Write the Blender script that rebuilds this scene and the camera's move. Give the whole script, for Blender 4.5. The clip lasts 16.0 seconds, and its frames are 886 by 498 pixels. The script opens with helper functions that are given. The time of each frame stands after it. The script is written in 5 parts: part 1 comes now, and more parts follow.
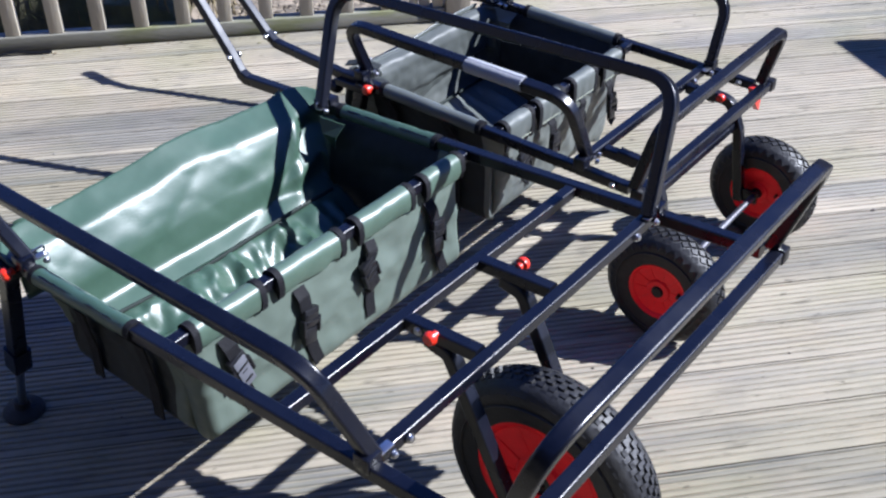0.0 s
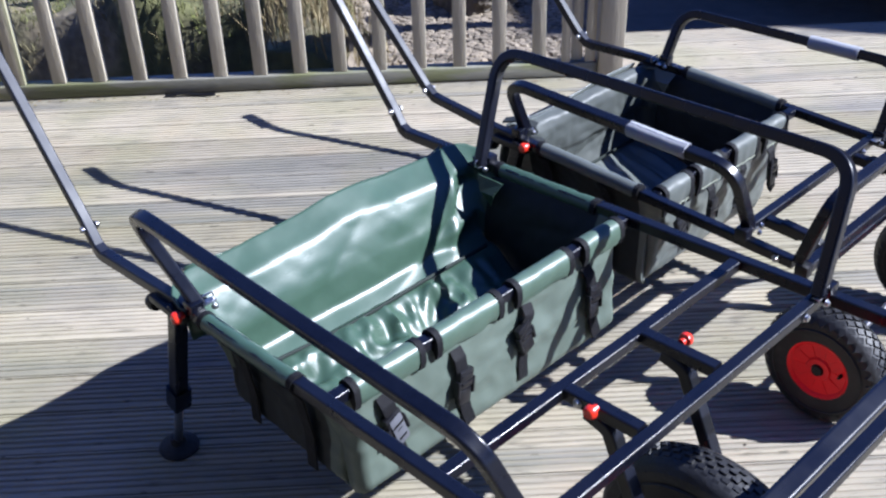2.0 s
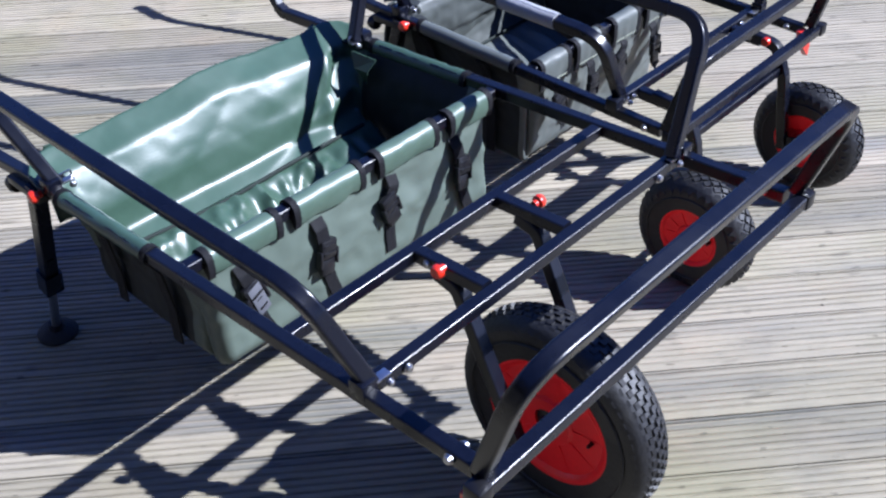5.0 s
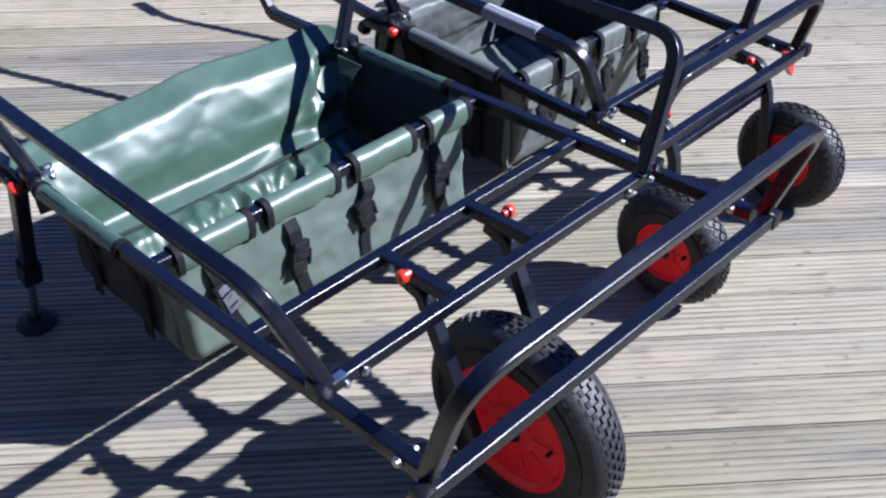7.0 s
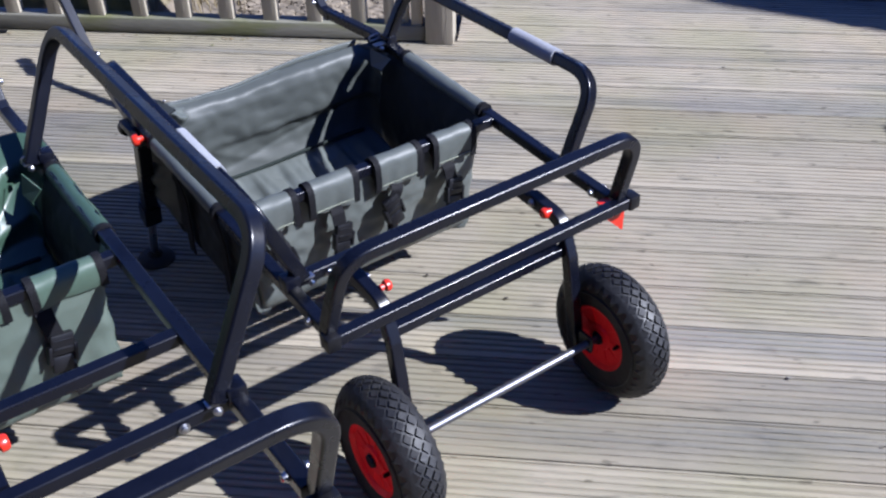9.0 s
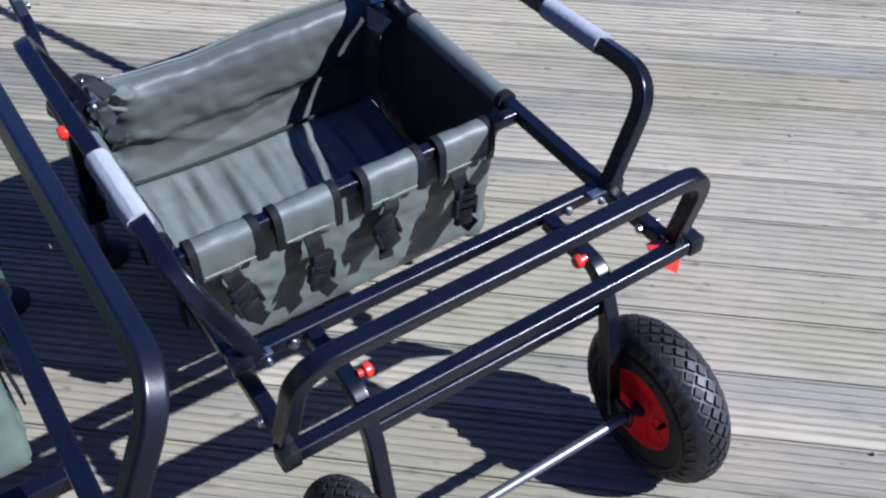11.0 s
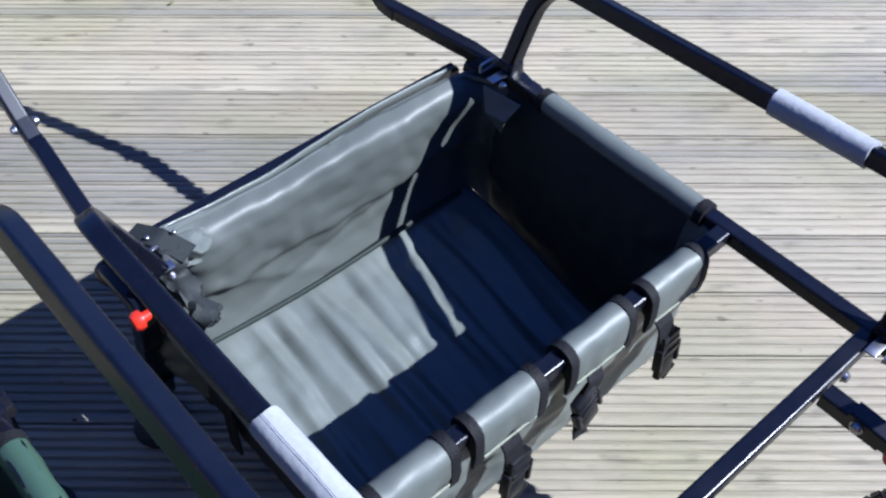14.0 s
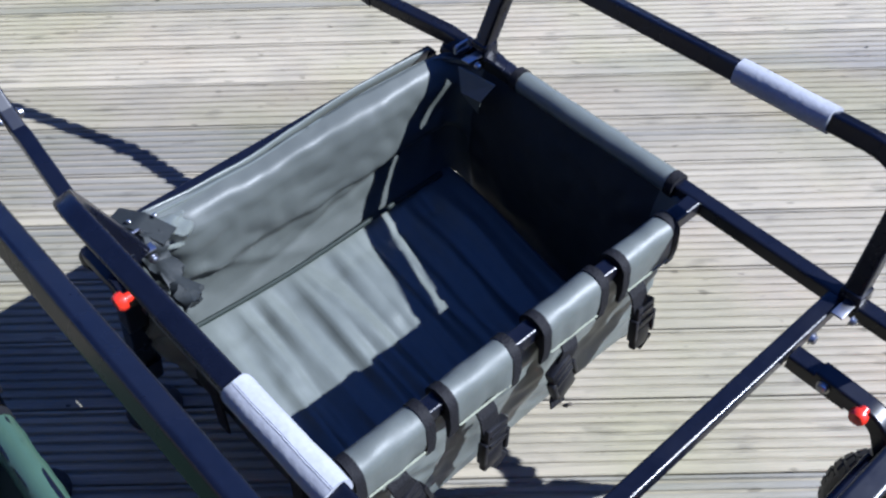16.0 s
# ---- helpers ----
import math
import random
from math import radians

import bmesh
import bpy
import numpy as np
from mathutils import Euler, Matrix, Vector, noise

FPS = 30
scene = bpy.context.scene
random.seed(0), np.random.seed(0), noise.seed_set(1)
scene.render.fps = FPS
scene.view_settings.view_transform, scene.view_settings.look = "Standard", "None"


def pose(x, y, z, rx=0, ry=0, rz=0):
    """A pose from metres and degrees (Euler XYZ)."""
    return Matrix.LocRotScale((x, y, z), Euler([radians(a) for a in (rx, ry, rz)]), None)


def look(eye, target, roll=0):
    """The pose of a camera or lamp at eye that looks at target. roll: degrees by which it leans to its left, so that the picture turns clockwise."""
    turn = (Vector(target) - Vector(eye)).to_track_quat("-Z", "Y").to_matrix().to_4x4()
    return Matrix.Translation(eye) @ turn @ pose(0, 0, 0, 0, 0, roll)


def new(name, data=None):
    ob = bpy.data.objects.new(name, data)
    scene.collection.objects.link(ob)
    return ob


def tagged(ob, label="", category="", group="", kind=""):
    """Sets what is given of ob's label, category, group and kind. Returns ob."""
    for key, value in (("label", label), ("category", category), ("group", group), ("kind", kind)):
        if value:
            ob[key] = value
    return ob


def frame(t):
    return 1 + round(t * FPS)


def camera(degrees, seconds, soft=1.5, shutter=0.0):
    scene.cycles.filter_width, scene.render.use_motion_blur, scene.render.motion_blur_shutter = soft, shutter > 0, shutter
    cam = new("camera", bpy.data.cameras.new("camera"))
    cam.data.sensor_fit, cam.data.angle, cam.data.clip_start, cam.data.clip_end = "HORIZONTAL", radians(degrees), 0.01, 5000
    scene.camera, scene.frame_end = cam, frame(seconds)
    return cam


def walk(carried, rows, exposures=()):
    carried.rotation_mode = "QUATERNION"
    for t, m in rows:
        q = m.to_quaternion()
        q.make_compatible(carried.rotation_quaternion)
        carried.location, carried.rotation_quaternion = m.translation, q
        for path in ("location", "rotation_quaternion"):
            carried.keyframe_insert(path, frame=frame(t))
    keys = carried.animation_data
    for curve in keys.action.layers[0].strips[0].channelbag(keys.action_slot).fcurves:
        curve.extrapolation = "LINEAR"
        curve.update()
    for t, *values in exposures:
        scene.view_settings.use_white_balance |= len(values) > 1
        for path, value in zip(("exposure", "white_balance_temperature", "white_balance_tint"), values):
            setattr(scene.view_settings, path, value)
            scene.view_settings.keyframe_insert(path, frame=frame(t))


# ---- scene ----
cam = camera(46.6, 16.0, 2.35)
PATH = [
    (0, (0.274, 0.408, 1.427), (0.553, 2.013, 0.266), -0.2),
    (0.5, (0.264, 0.414, 1.427), (0.479, 2.031, 0.270), -1.2),
    (1, (0.265, 0.416, 1.421), (0.428, 2.021, 0.239), -2.5),
    (1.5, (0.264, 0.419, 1.430), (0.412, 2.035, 0.262), -2.6),
    (2, (0.216, 0.439, 1.462), (0.264, 2.112, 0.367), -1.8),
    (2.5, (0.153, 0.470, 1.521), (0.036, 2.233, 0.583), -2.7),
    (3, (0.130, 0.472, 1.551), (-0.117, 2.270, 0.712), -3.9),
    (3.5, (0.183, 0.476, 1.492), (0.059, 2.220, 0.521), -2.7),
    (4, (0.247, 0.464, 1.431), (0.272, 2.123, 0.316), -1.3),
    (4.5, (0.292, 0.427, 1.407), (0.430, 2.025, 0.213), -0.2),
    (4.7, (0.341, 0.403, 1.400), (0.480, 1.983, 0.181), -1.3),
    (6.8, (0.389, 0.358, 1.450), (0.518, 1.902, 0.185), -0.5),
    (7, (0.413, 0.368, 1.415), (0.540, 1.941, 0.187), 0.6),
    (7.5, (0.597, 0.355, 1.442), (0.625, 1.949, 0.235), -0.7),
    (8, (0.788, 0.442, 1.437), (0.852, 2.038, 0.232), -2.3),
    (8.5, (1.075, 0.681, 1.436), (1.181, 2.262, 0.216), 4.9),
    (9, (1.246, 0.904, 1.379), (1.051, 2.484, 0.167), -1.4),
    (9.2, (1.350, 1.011, 1.348), (0.991, 2.584, 0.166), -2.9),
    (11.3, (1.148, 1.412, 1.316), (0.982, 2.820, -0.095), 0.8),
    (11.5, (1.089, 1.448, 1.323), (0.958, 2.870, -0.077), 1.8),
    (12, (0.948, 1.620, 1.304), (0.819, 3.005, -0.133), -2.7),
    (12.5, (0.863, 1.726, 1.277), (0.767, 3.081, -0.190), -2.9),
    (13, (0.814, 1.831, 1.253), (0.764, 3.191, -0.212), -0.5),
    (13.5, (0.791, 1.834, 1.253), (0.756, 3.194, -0.213), -0.2),
    (14, (0.801, 1.810, 1.254), (0.795, 3.158, -0.223), -0.0),
    (14.5, (0.810, 1.790, 1.254), (0.815, 3.132, -0.229), 0.8),
    (15, (0.817, 1.795, 1.257), (0.814, 3.133, -0.229), -0.8),
    (15.5, (0.828, 1.789, 1.257), (0.801, 3.135, -0.223), -1.7),
    (16, (0.842, 1.775, 1.255), (0.816, 3.119, -0.226), -2.1),
]
EXPOSURE = ((0, 1.79, 5450, 15), (1.5, 1.83, 5450, 15), (2, 1.87, 5400, 15), (2.5, 1.84, 5450, 15), (3, 1.77, 5500, 16), (3.5, 1.66, 5350, 15), (4.5, 1.76, 5250, 16), (7, 1.73, 5350, 17), (8, 1.69, 5400, 17), (8.5, 1.57, 5450, 17), (9.2, 1.45, 5400, 17), (11.5, 1.56, 5200, 14), (12, 1.69, 5200, 14), (14, 1.77, 5270, 13), (16, 1.77, 5270, 13))
walk(cam, [(t, look(e, a, r)) for t, e, a, r in PATH], EXPOSURE)

# ---- world, sun, exposure ----
SUN = Vector((1.165, -0.155, 1.0)).normalized()
world = bpy.data.worlds.new("sky")
scene.world = world
world.use_nodes = True
wn = world.node_tree
sky = wn.nodes.new("ShaderNodeTexSky")
sky.sky_type, sky.sun_disc = "NISHITA", False
sky.ozone_density, sky.dust_density = 8.0, 0.2
sky.sun_elevation, sky.sun_rotation = math.asin(SUN.z), math.atan2(SUN.x, SUN.y)
wn.nodes["Background"].inputs[1].default_value = 0.0490
deep = wn.nodes.new("ShaderNodeVectorMath")
deep.operation = "MULTIPLY"
deep.inputs[1].default_value = (0.83, 0.87, 1.26)
wn.links.new(sky.outputs[0], deep.inputs[0])
wn.links.new(deep.outputs[0], wn.nodes["Background"].inputs[0])
sun = new("sun", bpy.data.lights.new("sun", "SUN"))
sun.data.energy, sun.data.angle, sun.data.color = 5.0, radians(0.5), (1.0, 0.955, 0.865)
sun.matrix_world = look(SUN * 20, (0, 0, 0))


# ---- materials ----
def material(name, base, rough=0.5, metal=0.0, vary=0.12, scale=8.0, bump=0.0, bump_scale=60.0, stretch=(1, 1, 1),
             second=None, amount=0.0, spot_scale=3.0, random_tint=0.0, coat=0.0, spec=0.5, detail=6, knots=0.0):
    """A Principled surface with colour variation at two scales, an optional second colour in patches, and fine relief."""
    m = bpy.data.materials.new(name)
    m.use_nodes = True
    nt, n = m.node_tree, m.node_tree.nodes
    p = n["Principled BSDF"]
    p.inputs["Roughness"].default_value, p.inputs["Metallic"].default_value = rough, metal
    p.inputs["Coat Weight"].default_value, p.inputs["Specular IOR Level"].default_value = coat, spec
    tc, mp = n.new("ShaderNodeTexCoord"), n.new("ShaderNodeMapping")
    mp.inputs["Scale"].default_value = stretch
    nt.links.new(tc.outputs["Object"], mp.inputs[0])
    info = n.new("ShaderNodeObjectInfo")
    shift = n.new("ShaderNodeVectorMath")
    shift.operation = "MULTIPLY_ADD"
    cmb = n.new("ShaderNodeCombineXYZ")
    for i in range(3):
        nt.links.new(info.outputs["Random"], cmb.inputs[i])
    nt.links.new(cmb.outputs[0], shift.inputs[0])
    shift.inputs[1].default_value = (17.0, 9.0, 23.0)
    nt.links.new(mp.outputs[0], shift.inputs[2])
    big, small = n.new("ShaderNodeTexNoise"), n.new("ShaderNodeTexNoise")
    big.inputs["Scale"].default_value, small.inputs["Scale"].default_value = scale, scale * 9
    big.inputs["Detail"].default_value = small.inputs["Detail"].default_value = detail
    for t in (big, small):
        nt.links.new(shift.outputs[0], t.inputs["Vector"])
    add = n.new("ShaderNodeMath")
    add.operation = "ADD"
    nt.links.new(big.outputs[0], add.inputs[0])
    nt.links.new(small.outputs[0], add.inputs[1])
    ramp = n.new("ShaderNodeMapRange")
    ramp.inputs[1].default_value, ramp.inputs[2].default_value = 0.65, 1.35
    ramp.inputs[3].default_value, ramp.inputs[4].default_value = 1 - vary, 1 + vary
    nt.links.new(add.outputs[0], ramp.inputs[0])
    level = ramp.outputs[0]
    if random_tint:
        rr = n.new("ShaderNodeMapRange")
        rr.inputs[3].default_value, rr.inputs[4].default_value = 1 - random_tint, 1 + random_tint
        nt.links.new(info.outputs["Random"], rr.inputs[0])
        mul = n.new("ShaderNodeMath")
        mul.operation = "MULTIPLY"
        nt.links.new(level, mul.inputs[0])
        nt.links.new(rr.outputs[0], mul.inputs[1])
        level = mul.outputs[0]
    colour = n.new("ShaderNodeVectorMath")
    colour.operation = "SCALE"
    colour.inputs[0].default_value = base
    if second:
        patch = n.new("ShaderNodeTexNoise")
        patch.inputs["Scale"].default_value, patch.inputs["Detail"].default_value = spot_scale, 5
        nt.links.new(shift.outputs[0], patch.inputs["Vector"])
        edge = n.new("ShaderNodeMapRange")
        edge.inputs[1].default_value, edge.inputs[2].default_value = 0.62 - amount * 0.4, 0.74 - amount * 0.4
        nt.links.new(patch.outputs[0], edge.inputs[0])
        mix = n.new("ShaderNodeMix")
        mix.data_type = "RGBA"
        mix.inputs[6].default_value, mix.inputs[7].default_value = (*base, 1), (*second, 1)
        nt.links.new(edge.outputs[0], mix.inputs[0])
        nt.links.new(mix.outputs[2], colour.inputs[0])
    if knots:
        vor, kp = n.new("ShaderNodeTexVoronoi"), n.new("ShaderNodeMapRange")
        vor.inputs["Scale"].default_value, vor.inputs["Randomness"].default_value = knots, 1.0
        km = n.new("ShaderNodeMapping")
        km.inputs["Scale"].default_value = (0.35, 1.0, 1.0)
        nt.links.new(tc.outputs["Object"], km.inputs[0])
        ks = n.new("ShaderNodeVectorMath")
        nt.links.new(km.outputs[0], ks.inputs[0])
        nt.links.new(cmb.outputs[0], ks.inputs[1])
        ksc = n.new("ShaderNodeVectorMath")
        ksc.operation = "SCALE"
        ksc.inputs["Scale"].default_value = 31.0
        nt.links.new(cmb.outputs[0], ksc.inputs[0])
        nt.links.new(ksc.outputs[0], ks.inputs[1])
        nt.links.new(ks.outputs[0], vor.inputs["Vector"])
        kp.inputs[1].default_value, kp.inputs[2].default_value = 0.035, 0.10
        kp.inputs[3].default_value, kp.inputs[4].default_value = 0.62, 1.0
        nt.links.new(vor.outputs["Distance"], kp.inputs[0])
        km2 = n.new("ShaderNodeMath")
        km2.operation = "MULTIPLY"
        nt.links.new(level, km2.inputs[0])
        nt.links.new(kp.outputs[0], km2.inputs[1])
        level = km2.outputs[0]
    nt.links.new(level, colour.inputs["Scale"])
    nt.links.new(colour.outputs[0], p.inputs["Base Color"])
    rv = n.new("ShaderNodeMapRange")
    rv.inputs[1].default_value, rv.inputs[2].default_value = 0.3, 0.7
    rv.inputs[3].default_value, rv.inputs[4].default_value = max(rough - 0.07, 0.02), min(rough + 0.07, 1)
    nt.links.new(big.outputs[0], rv.inputs[0])
    nt.links.new(rv.outputs[0], p.inputs["Roughness"])
    if bump:
        fine = n.new("ShaderNodeTexNoise")
        fine.inputs["Scale"].default_value, fine.inputs["Detail"].default_value = bump_scale, 4
        nt.links.new(shift.outputs[0], fine.inputs["Vector"])
        b = n.new("ShaderNodeBump")
        b.inputs["Strength"].default_value, b.inputs["Distance"].default_value = min(bump, 1), 0.004
        nt.links.new(fine.outputs[0], b.inputs["Height"])
        nt.links.new(b.outputs[0], p.inputs["Normal"])
    return m


HANDRAIL = material("bleached_handrail", (0.126, 0.126, 0.126), 0.65, vary=0.12, scale=3, bump=0.25, bump_scale=30, stretch=(1, 6, 6), second=(0.12, 0.115, 0.095), amount=0.2, spot_scale=3)
DECK = material("weathered_decking", (0.212, 0.186, 0.139), 0.8, vary=0.15, scale=2.2, bump=0.6, bump_scale=40, stretch=(0.35, 6, 6),
                second=(0.1297, 0.1211, 0.1038), amount=0.24, spot_scale=1.3, random_tint=0.16, knots=4.0)
GROOVE = material("groove_dirt", (0.156, 0.137, 0.104), 0.95, vary=0.30, scale=3, stretch=(0.6, 4, 4), second=(0.192, 0.170, 0.128), amount=0.35, spot_scale=2.2)


def weather(m, strength):
    """Stains that run across the boards: algae and tan patches, and small scuffs along the grain."""
    nt, n = m.node_tree, m.node_tree.nodes
    p = n["Principled BSDF"]
    source = p.inputs["Base Color"].links[0].from_socket
    geo = n.new("ShaderNodeNewGeometry")
    for size, low, high, tint, stretch in ((0.8, 0.46, 0.62, (0.80, 0.82, 0.75), (0.3, 2.2, 1)), (2.6, 0.48, 0.66, (0.87, 0.90, 0.77), (1, 1, 1)), (4.1, 0.50, 0.68, (1.07, 1.02, 0.99), (1, 1, 1)),
                                           (9.0, 0.52, 0.70, (0.84, 0.85, 0.88), (0.8, 1.2, 1)), (21.0, 0.61, 0.70, (0.62, 0.62, 0.62), (0.45, 1.5, 1)), (48.0, 0.66, 0.72, (0.45, 0.44, 0.42), (0.45, 1.3, 1))):
        mp, tex, edge, mix = n.new("ShaderNodeMapping"), n.new("ShaderNodeTexNoise"), n.new("ShaderNodeMapRange"), n.new("ShaderNodeMix")
        mp.inputs["Scale"].default_value = stretch
        mp.inputs["Location"].default_value = (size * 1.7, size, 0)
        nt.links.new(geo.outputs["Position"], mp.inputs[0])
        nt.links.new(mp.outputs[0], tex.inputs["Vector"])
        tex.inputs["Scale"].default_value, tex.inputs["Detail"].default_value = size, 5
        edge.inputs[1].default_value, edge.inputs[2].default_value, edge.inputs[4].default_value = low, high, strength
        nt.links.new(tex.outputs[0], edge.inputs[0])
        mix.data_type, mix.blend_type = "RGBA", "MULTIPLY"
        mix.inputs[7].default_value = (*tint, 1)
        nt.links.new(edge.outputs[0], mix.inputs[0])
        nt.links.new(source, mix.inputs[6])
        source = mix.outputs[2]
    nt.links.new(source, p.inputs["Base Color"])


weather(DECK, 0.85)
weather(GROOVE, 0.7)
# back fence wood: colour raised to make up for light its faces lack
FENCE_LIFTED = material("beige_softwood_light_lifted", (0.290, 0.256, 0.194), 0.75, vary=0.10, scale=3, bump=0.4, bump_scale=30, stretch=(6, 6, 0.6),
                 second=(0.203, 0.197, 0.108), amount=0.16, spot_scale=1.6, random_tint=0.1)
# side fence wood: greyer, and darkened in colour to offset full sun
FENCE_LOWERED = material("greyish_softwood_sun_lowered", (0.148, 0.137, 0.113), 0.8, vary=0.16, scale=3, bump=0.4, bump_scale=30, stretch=(6, 6, 0.6),
                      second=(0.120, 0.117, 0.080), amount=0.24, spot_scale=2.2, random_tint=0.12)
RAIL = material("pale_rail_wood", (0.122, 0.116, 0.092), 0.7, vary=0.14, scale=3, bump=0.3, bump_scale=30, stretch=(1, 1, 6),
                second=(0.088, 0.090, 0.040), amount=0.40, spot_scale=3)
STEEL_BLACK = material("black_painted_steel", (0.0024, 0.0029, 0.0062), 0.28, vary=0.25, scale=14, bump=0.02, bump_scale=220, coat=0.0, spec=0.33)
STEEL_DULL = material("dull_black_paint", (0.0040, 0.0054, 0.0120), 0.46, vary=0.25, scale=14, spec=0.28)
CHROME = material("zinc_plated_steel", (0.36, 0.36, 0.37), 0.32, metal=1.0, vary=0.1, scale=30)
AXLE = material("dull_dark_steel", (0.10, 0.10, 0.11), 0.42, metal=0.8, vary=0.2, scale=20)
RUBBER = material("black_tyre_rubber", (0.0055, 0.0055, 0.0068), 0.58, vary=0.3, scale=12, bump=0.25, bump_scale=120,
                  second=(0.0186, 0.0180, 0.0167), amount=0.12, spot_scale=14)
GRIP = material("black_foam_grip", (0.0050, 0.0050, 0.0062), 0.85, vary=0.2, scale=20, bump=0.5, bump_scale=200)
RIM_RED = material("red_plastic", (0.78, 0.0060, 0.0100), 0.45, vary=0.08, scale=12, spec=0.35)
KNOB_RED = material("bright_red_knob", (0.3968, 0.0174, 0.0062), 0.3, vary=0.06, scale=20)
PVC_GREEN = material("green_tarpaulin", (0.0285, 0.0530, 0.0370), 0.36, spec=0.38, vary=0.08, scale=6, bump=0.05, bump_scale=300)
PVC_GREY = material("olive_grey_tarpaulin", (0.0740, 0.0820, 0.0760), 0.38, spec=0.42, vary=0.08, scale=7, bump=0.05, bump_scale=300)
CLOTH_GREEN = material("coated_green_cloth", (0.0640, 0.0810, 0.0660), 0.50, spec=0.30, vary=0.06, scale=5, bump=0.06, bump_scale=300)
SLEEVE_GREEN = material("stretched_green_tarpaulin", (0.0480, 0.0740, 0.0550), 0.40, spec=0.34, vary=0.08, scale=6, bump=0.05, bump_scale=300)
SLEEVE_GREY = material("stretched_grey_tarpaulin", (0.0620, 0.0690, 0.0640), 0.50, spec=0.30, vary=0.10, scale=9, bump=0.06, bump_scale=300)
CLOTH_GREY = material("coated_grey_cloth", (0.0450, 0.0500, 0.0465), 0.50, spec=0.30, vary=0.06, scale=6, bump=0.06, bump_scale=300)
SIDE_CLOTH = material("black_side_cloth", (0.0125, 0.0145, 0.0150), 0.62, spec=0.18, vary=0.15, scale=9, bump=0.10, bump_scale=260)
WEBBING = material("black_webbing", (0.0037, 0.0037, 0.0050), 0.75, vary=0.3, scale=40, bump=0.4, bump_scale=350, spec=0.18)
BUCKLE = material("black_plastic", (0.0037, 0.0037, 0.0050), 0.38, vary=0.15, scale=30, spec=0.3)
FOAM = material("pale_grey_foam_wrap", (0.200, 0.206, 0.226), 0.8, vary=0.12, scale=25, bump=0.18, bump_scale=150)
# pale colour stands in for sunlight on one buckle, under its print
LIT_TAG = material("pale_lit_tag", (0.052, 0.054, 0.064), 0.6, vary=0.1, scale=40)
STITCH = material("pale_thread", (0.16, 0.17, 0.13), 0.8, vary=0.3, scale=200)
TRIM = material("dark_green_piping", (0.0112, 0.0156, 0.0136), 0.6, spec=0.15, vary=0.2, scale=30)


# ---- mesh helpers ----
def part(name, bm, mat, parent=None, label="", smooth=40, m=None):
    me = bpy.data.meshes.new(name)
    bm.normal_update()
    bm.to_mesh(me)
    bm.free()
    me.materials.append(mat)
    if smooth:
        me.shade_smooth()
        me.set_sharp_from_angle(angle=radians(smooth))
    ob = new(name, me)
    ob.parent = parent
    if m is not None:
        ob.matrix_basis = m
    if label:
        ob["label"] = label
    return ob


def thing(name, m, label, category, group=""):
    return tagged_at(new(name), m, label, category, group)


def tagged_at(ob, m, label, category, group):
    ob.matrix_basis = m
    return tagged(ob, label, category, group)


def box(bm, x0, x1, y0, y1, z0, z1, bevel=0.0, m=None):
    """A box between two corners, its edges chamfered."""
    r = bmesh.ops.create_cube(bm, size=1)
    vs = r["verts"]
    for v in vs:
        v.co = Vector((x0 + (v.co.x + 0.5) * (x1 - x0), y0 + (v.co.y + 0.5) * (y1 - y0), z0 + (v.co.z + 0.5) * (z1 - z0)))
    if bevel:
        es = list({e for v in vs for e in v.link_edges})
        out = bmesh.ops.bevel(bm, geom=es, offset=bevel, segments=2, affect="EDGES", profile=0.5)
        vs = list({v for f in out["faces"] for v in f.verts} | {v for v in vs if v.is_valid})
    if m is not None:
        for v in vs:
            v.co = m @ v.co
    return bm


def fillet(pts, radius, seg=7):
    """The path with its inner corners turned into arcs."""
    pts = [Vector(p) for p in pts]
    out = [pts[0]]
    for a, b, c in zip(pts, pts[1:], pts[2:]):
        d0, d1 = (a - b), (c - b)
        r = min(radius, d0.length * 0.49, d1.length * 0.49)
        d0.normalize(), d1.normalize()
        ang = d0.angle(d1)
        if ang > 3.05:
            out.append(b)
            continue
        t = min(r / math.tan(ang / 2), (a - b).length * 0.49, (c - b).length * 0.49)
        p, q = b + d0 * t, b + d1 * t
        for i in range(seg + 1):
            s = i / seg
            out.append((1 - s) ** 2 * p + 2 * s * (1 - s) * b + s * s * q)
    out.append(pts[-1])
    return out


def profile(w, h, r, n=3):
    """A rounded rectangle, as pairs."""
    r = min(r, w / 2 - 1e-5, h / 2 - 1e-5)
    out = []
    for k, (sx, sy) in enumerate(((1, 1), (-1, 1), (-1, -1), (1, -1))):
        cx, cy, e = sx * (w / 2 - r), sy * (h / 2 - r), min(r * 0.3, (min(w, h) / 2 - r) * 0.4)
        a0, a1 = math.pi / 2 * k, math.pi / 2 * (k + 1)
        out.append((cx + r * math.cos(a0) + e * math.sin(a0), cy + r * math.sin(a0) - e * math.cos(a0)))
        for i in range(n):
            a = a0 + (a1 - a0) * i / (n - 1)
            out.append((cx + r * math.cos(a), cy + r * math.sin(a)))
        out.append((cx + r * math.cos(a1) - e * math.sin(a1), cy + r * math.sin(a1) + e * math.cos(a1)))
    return out


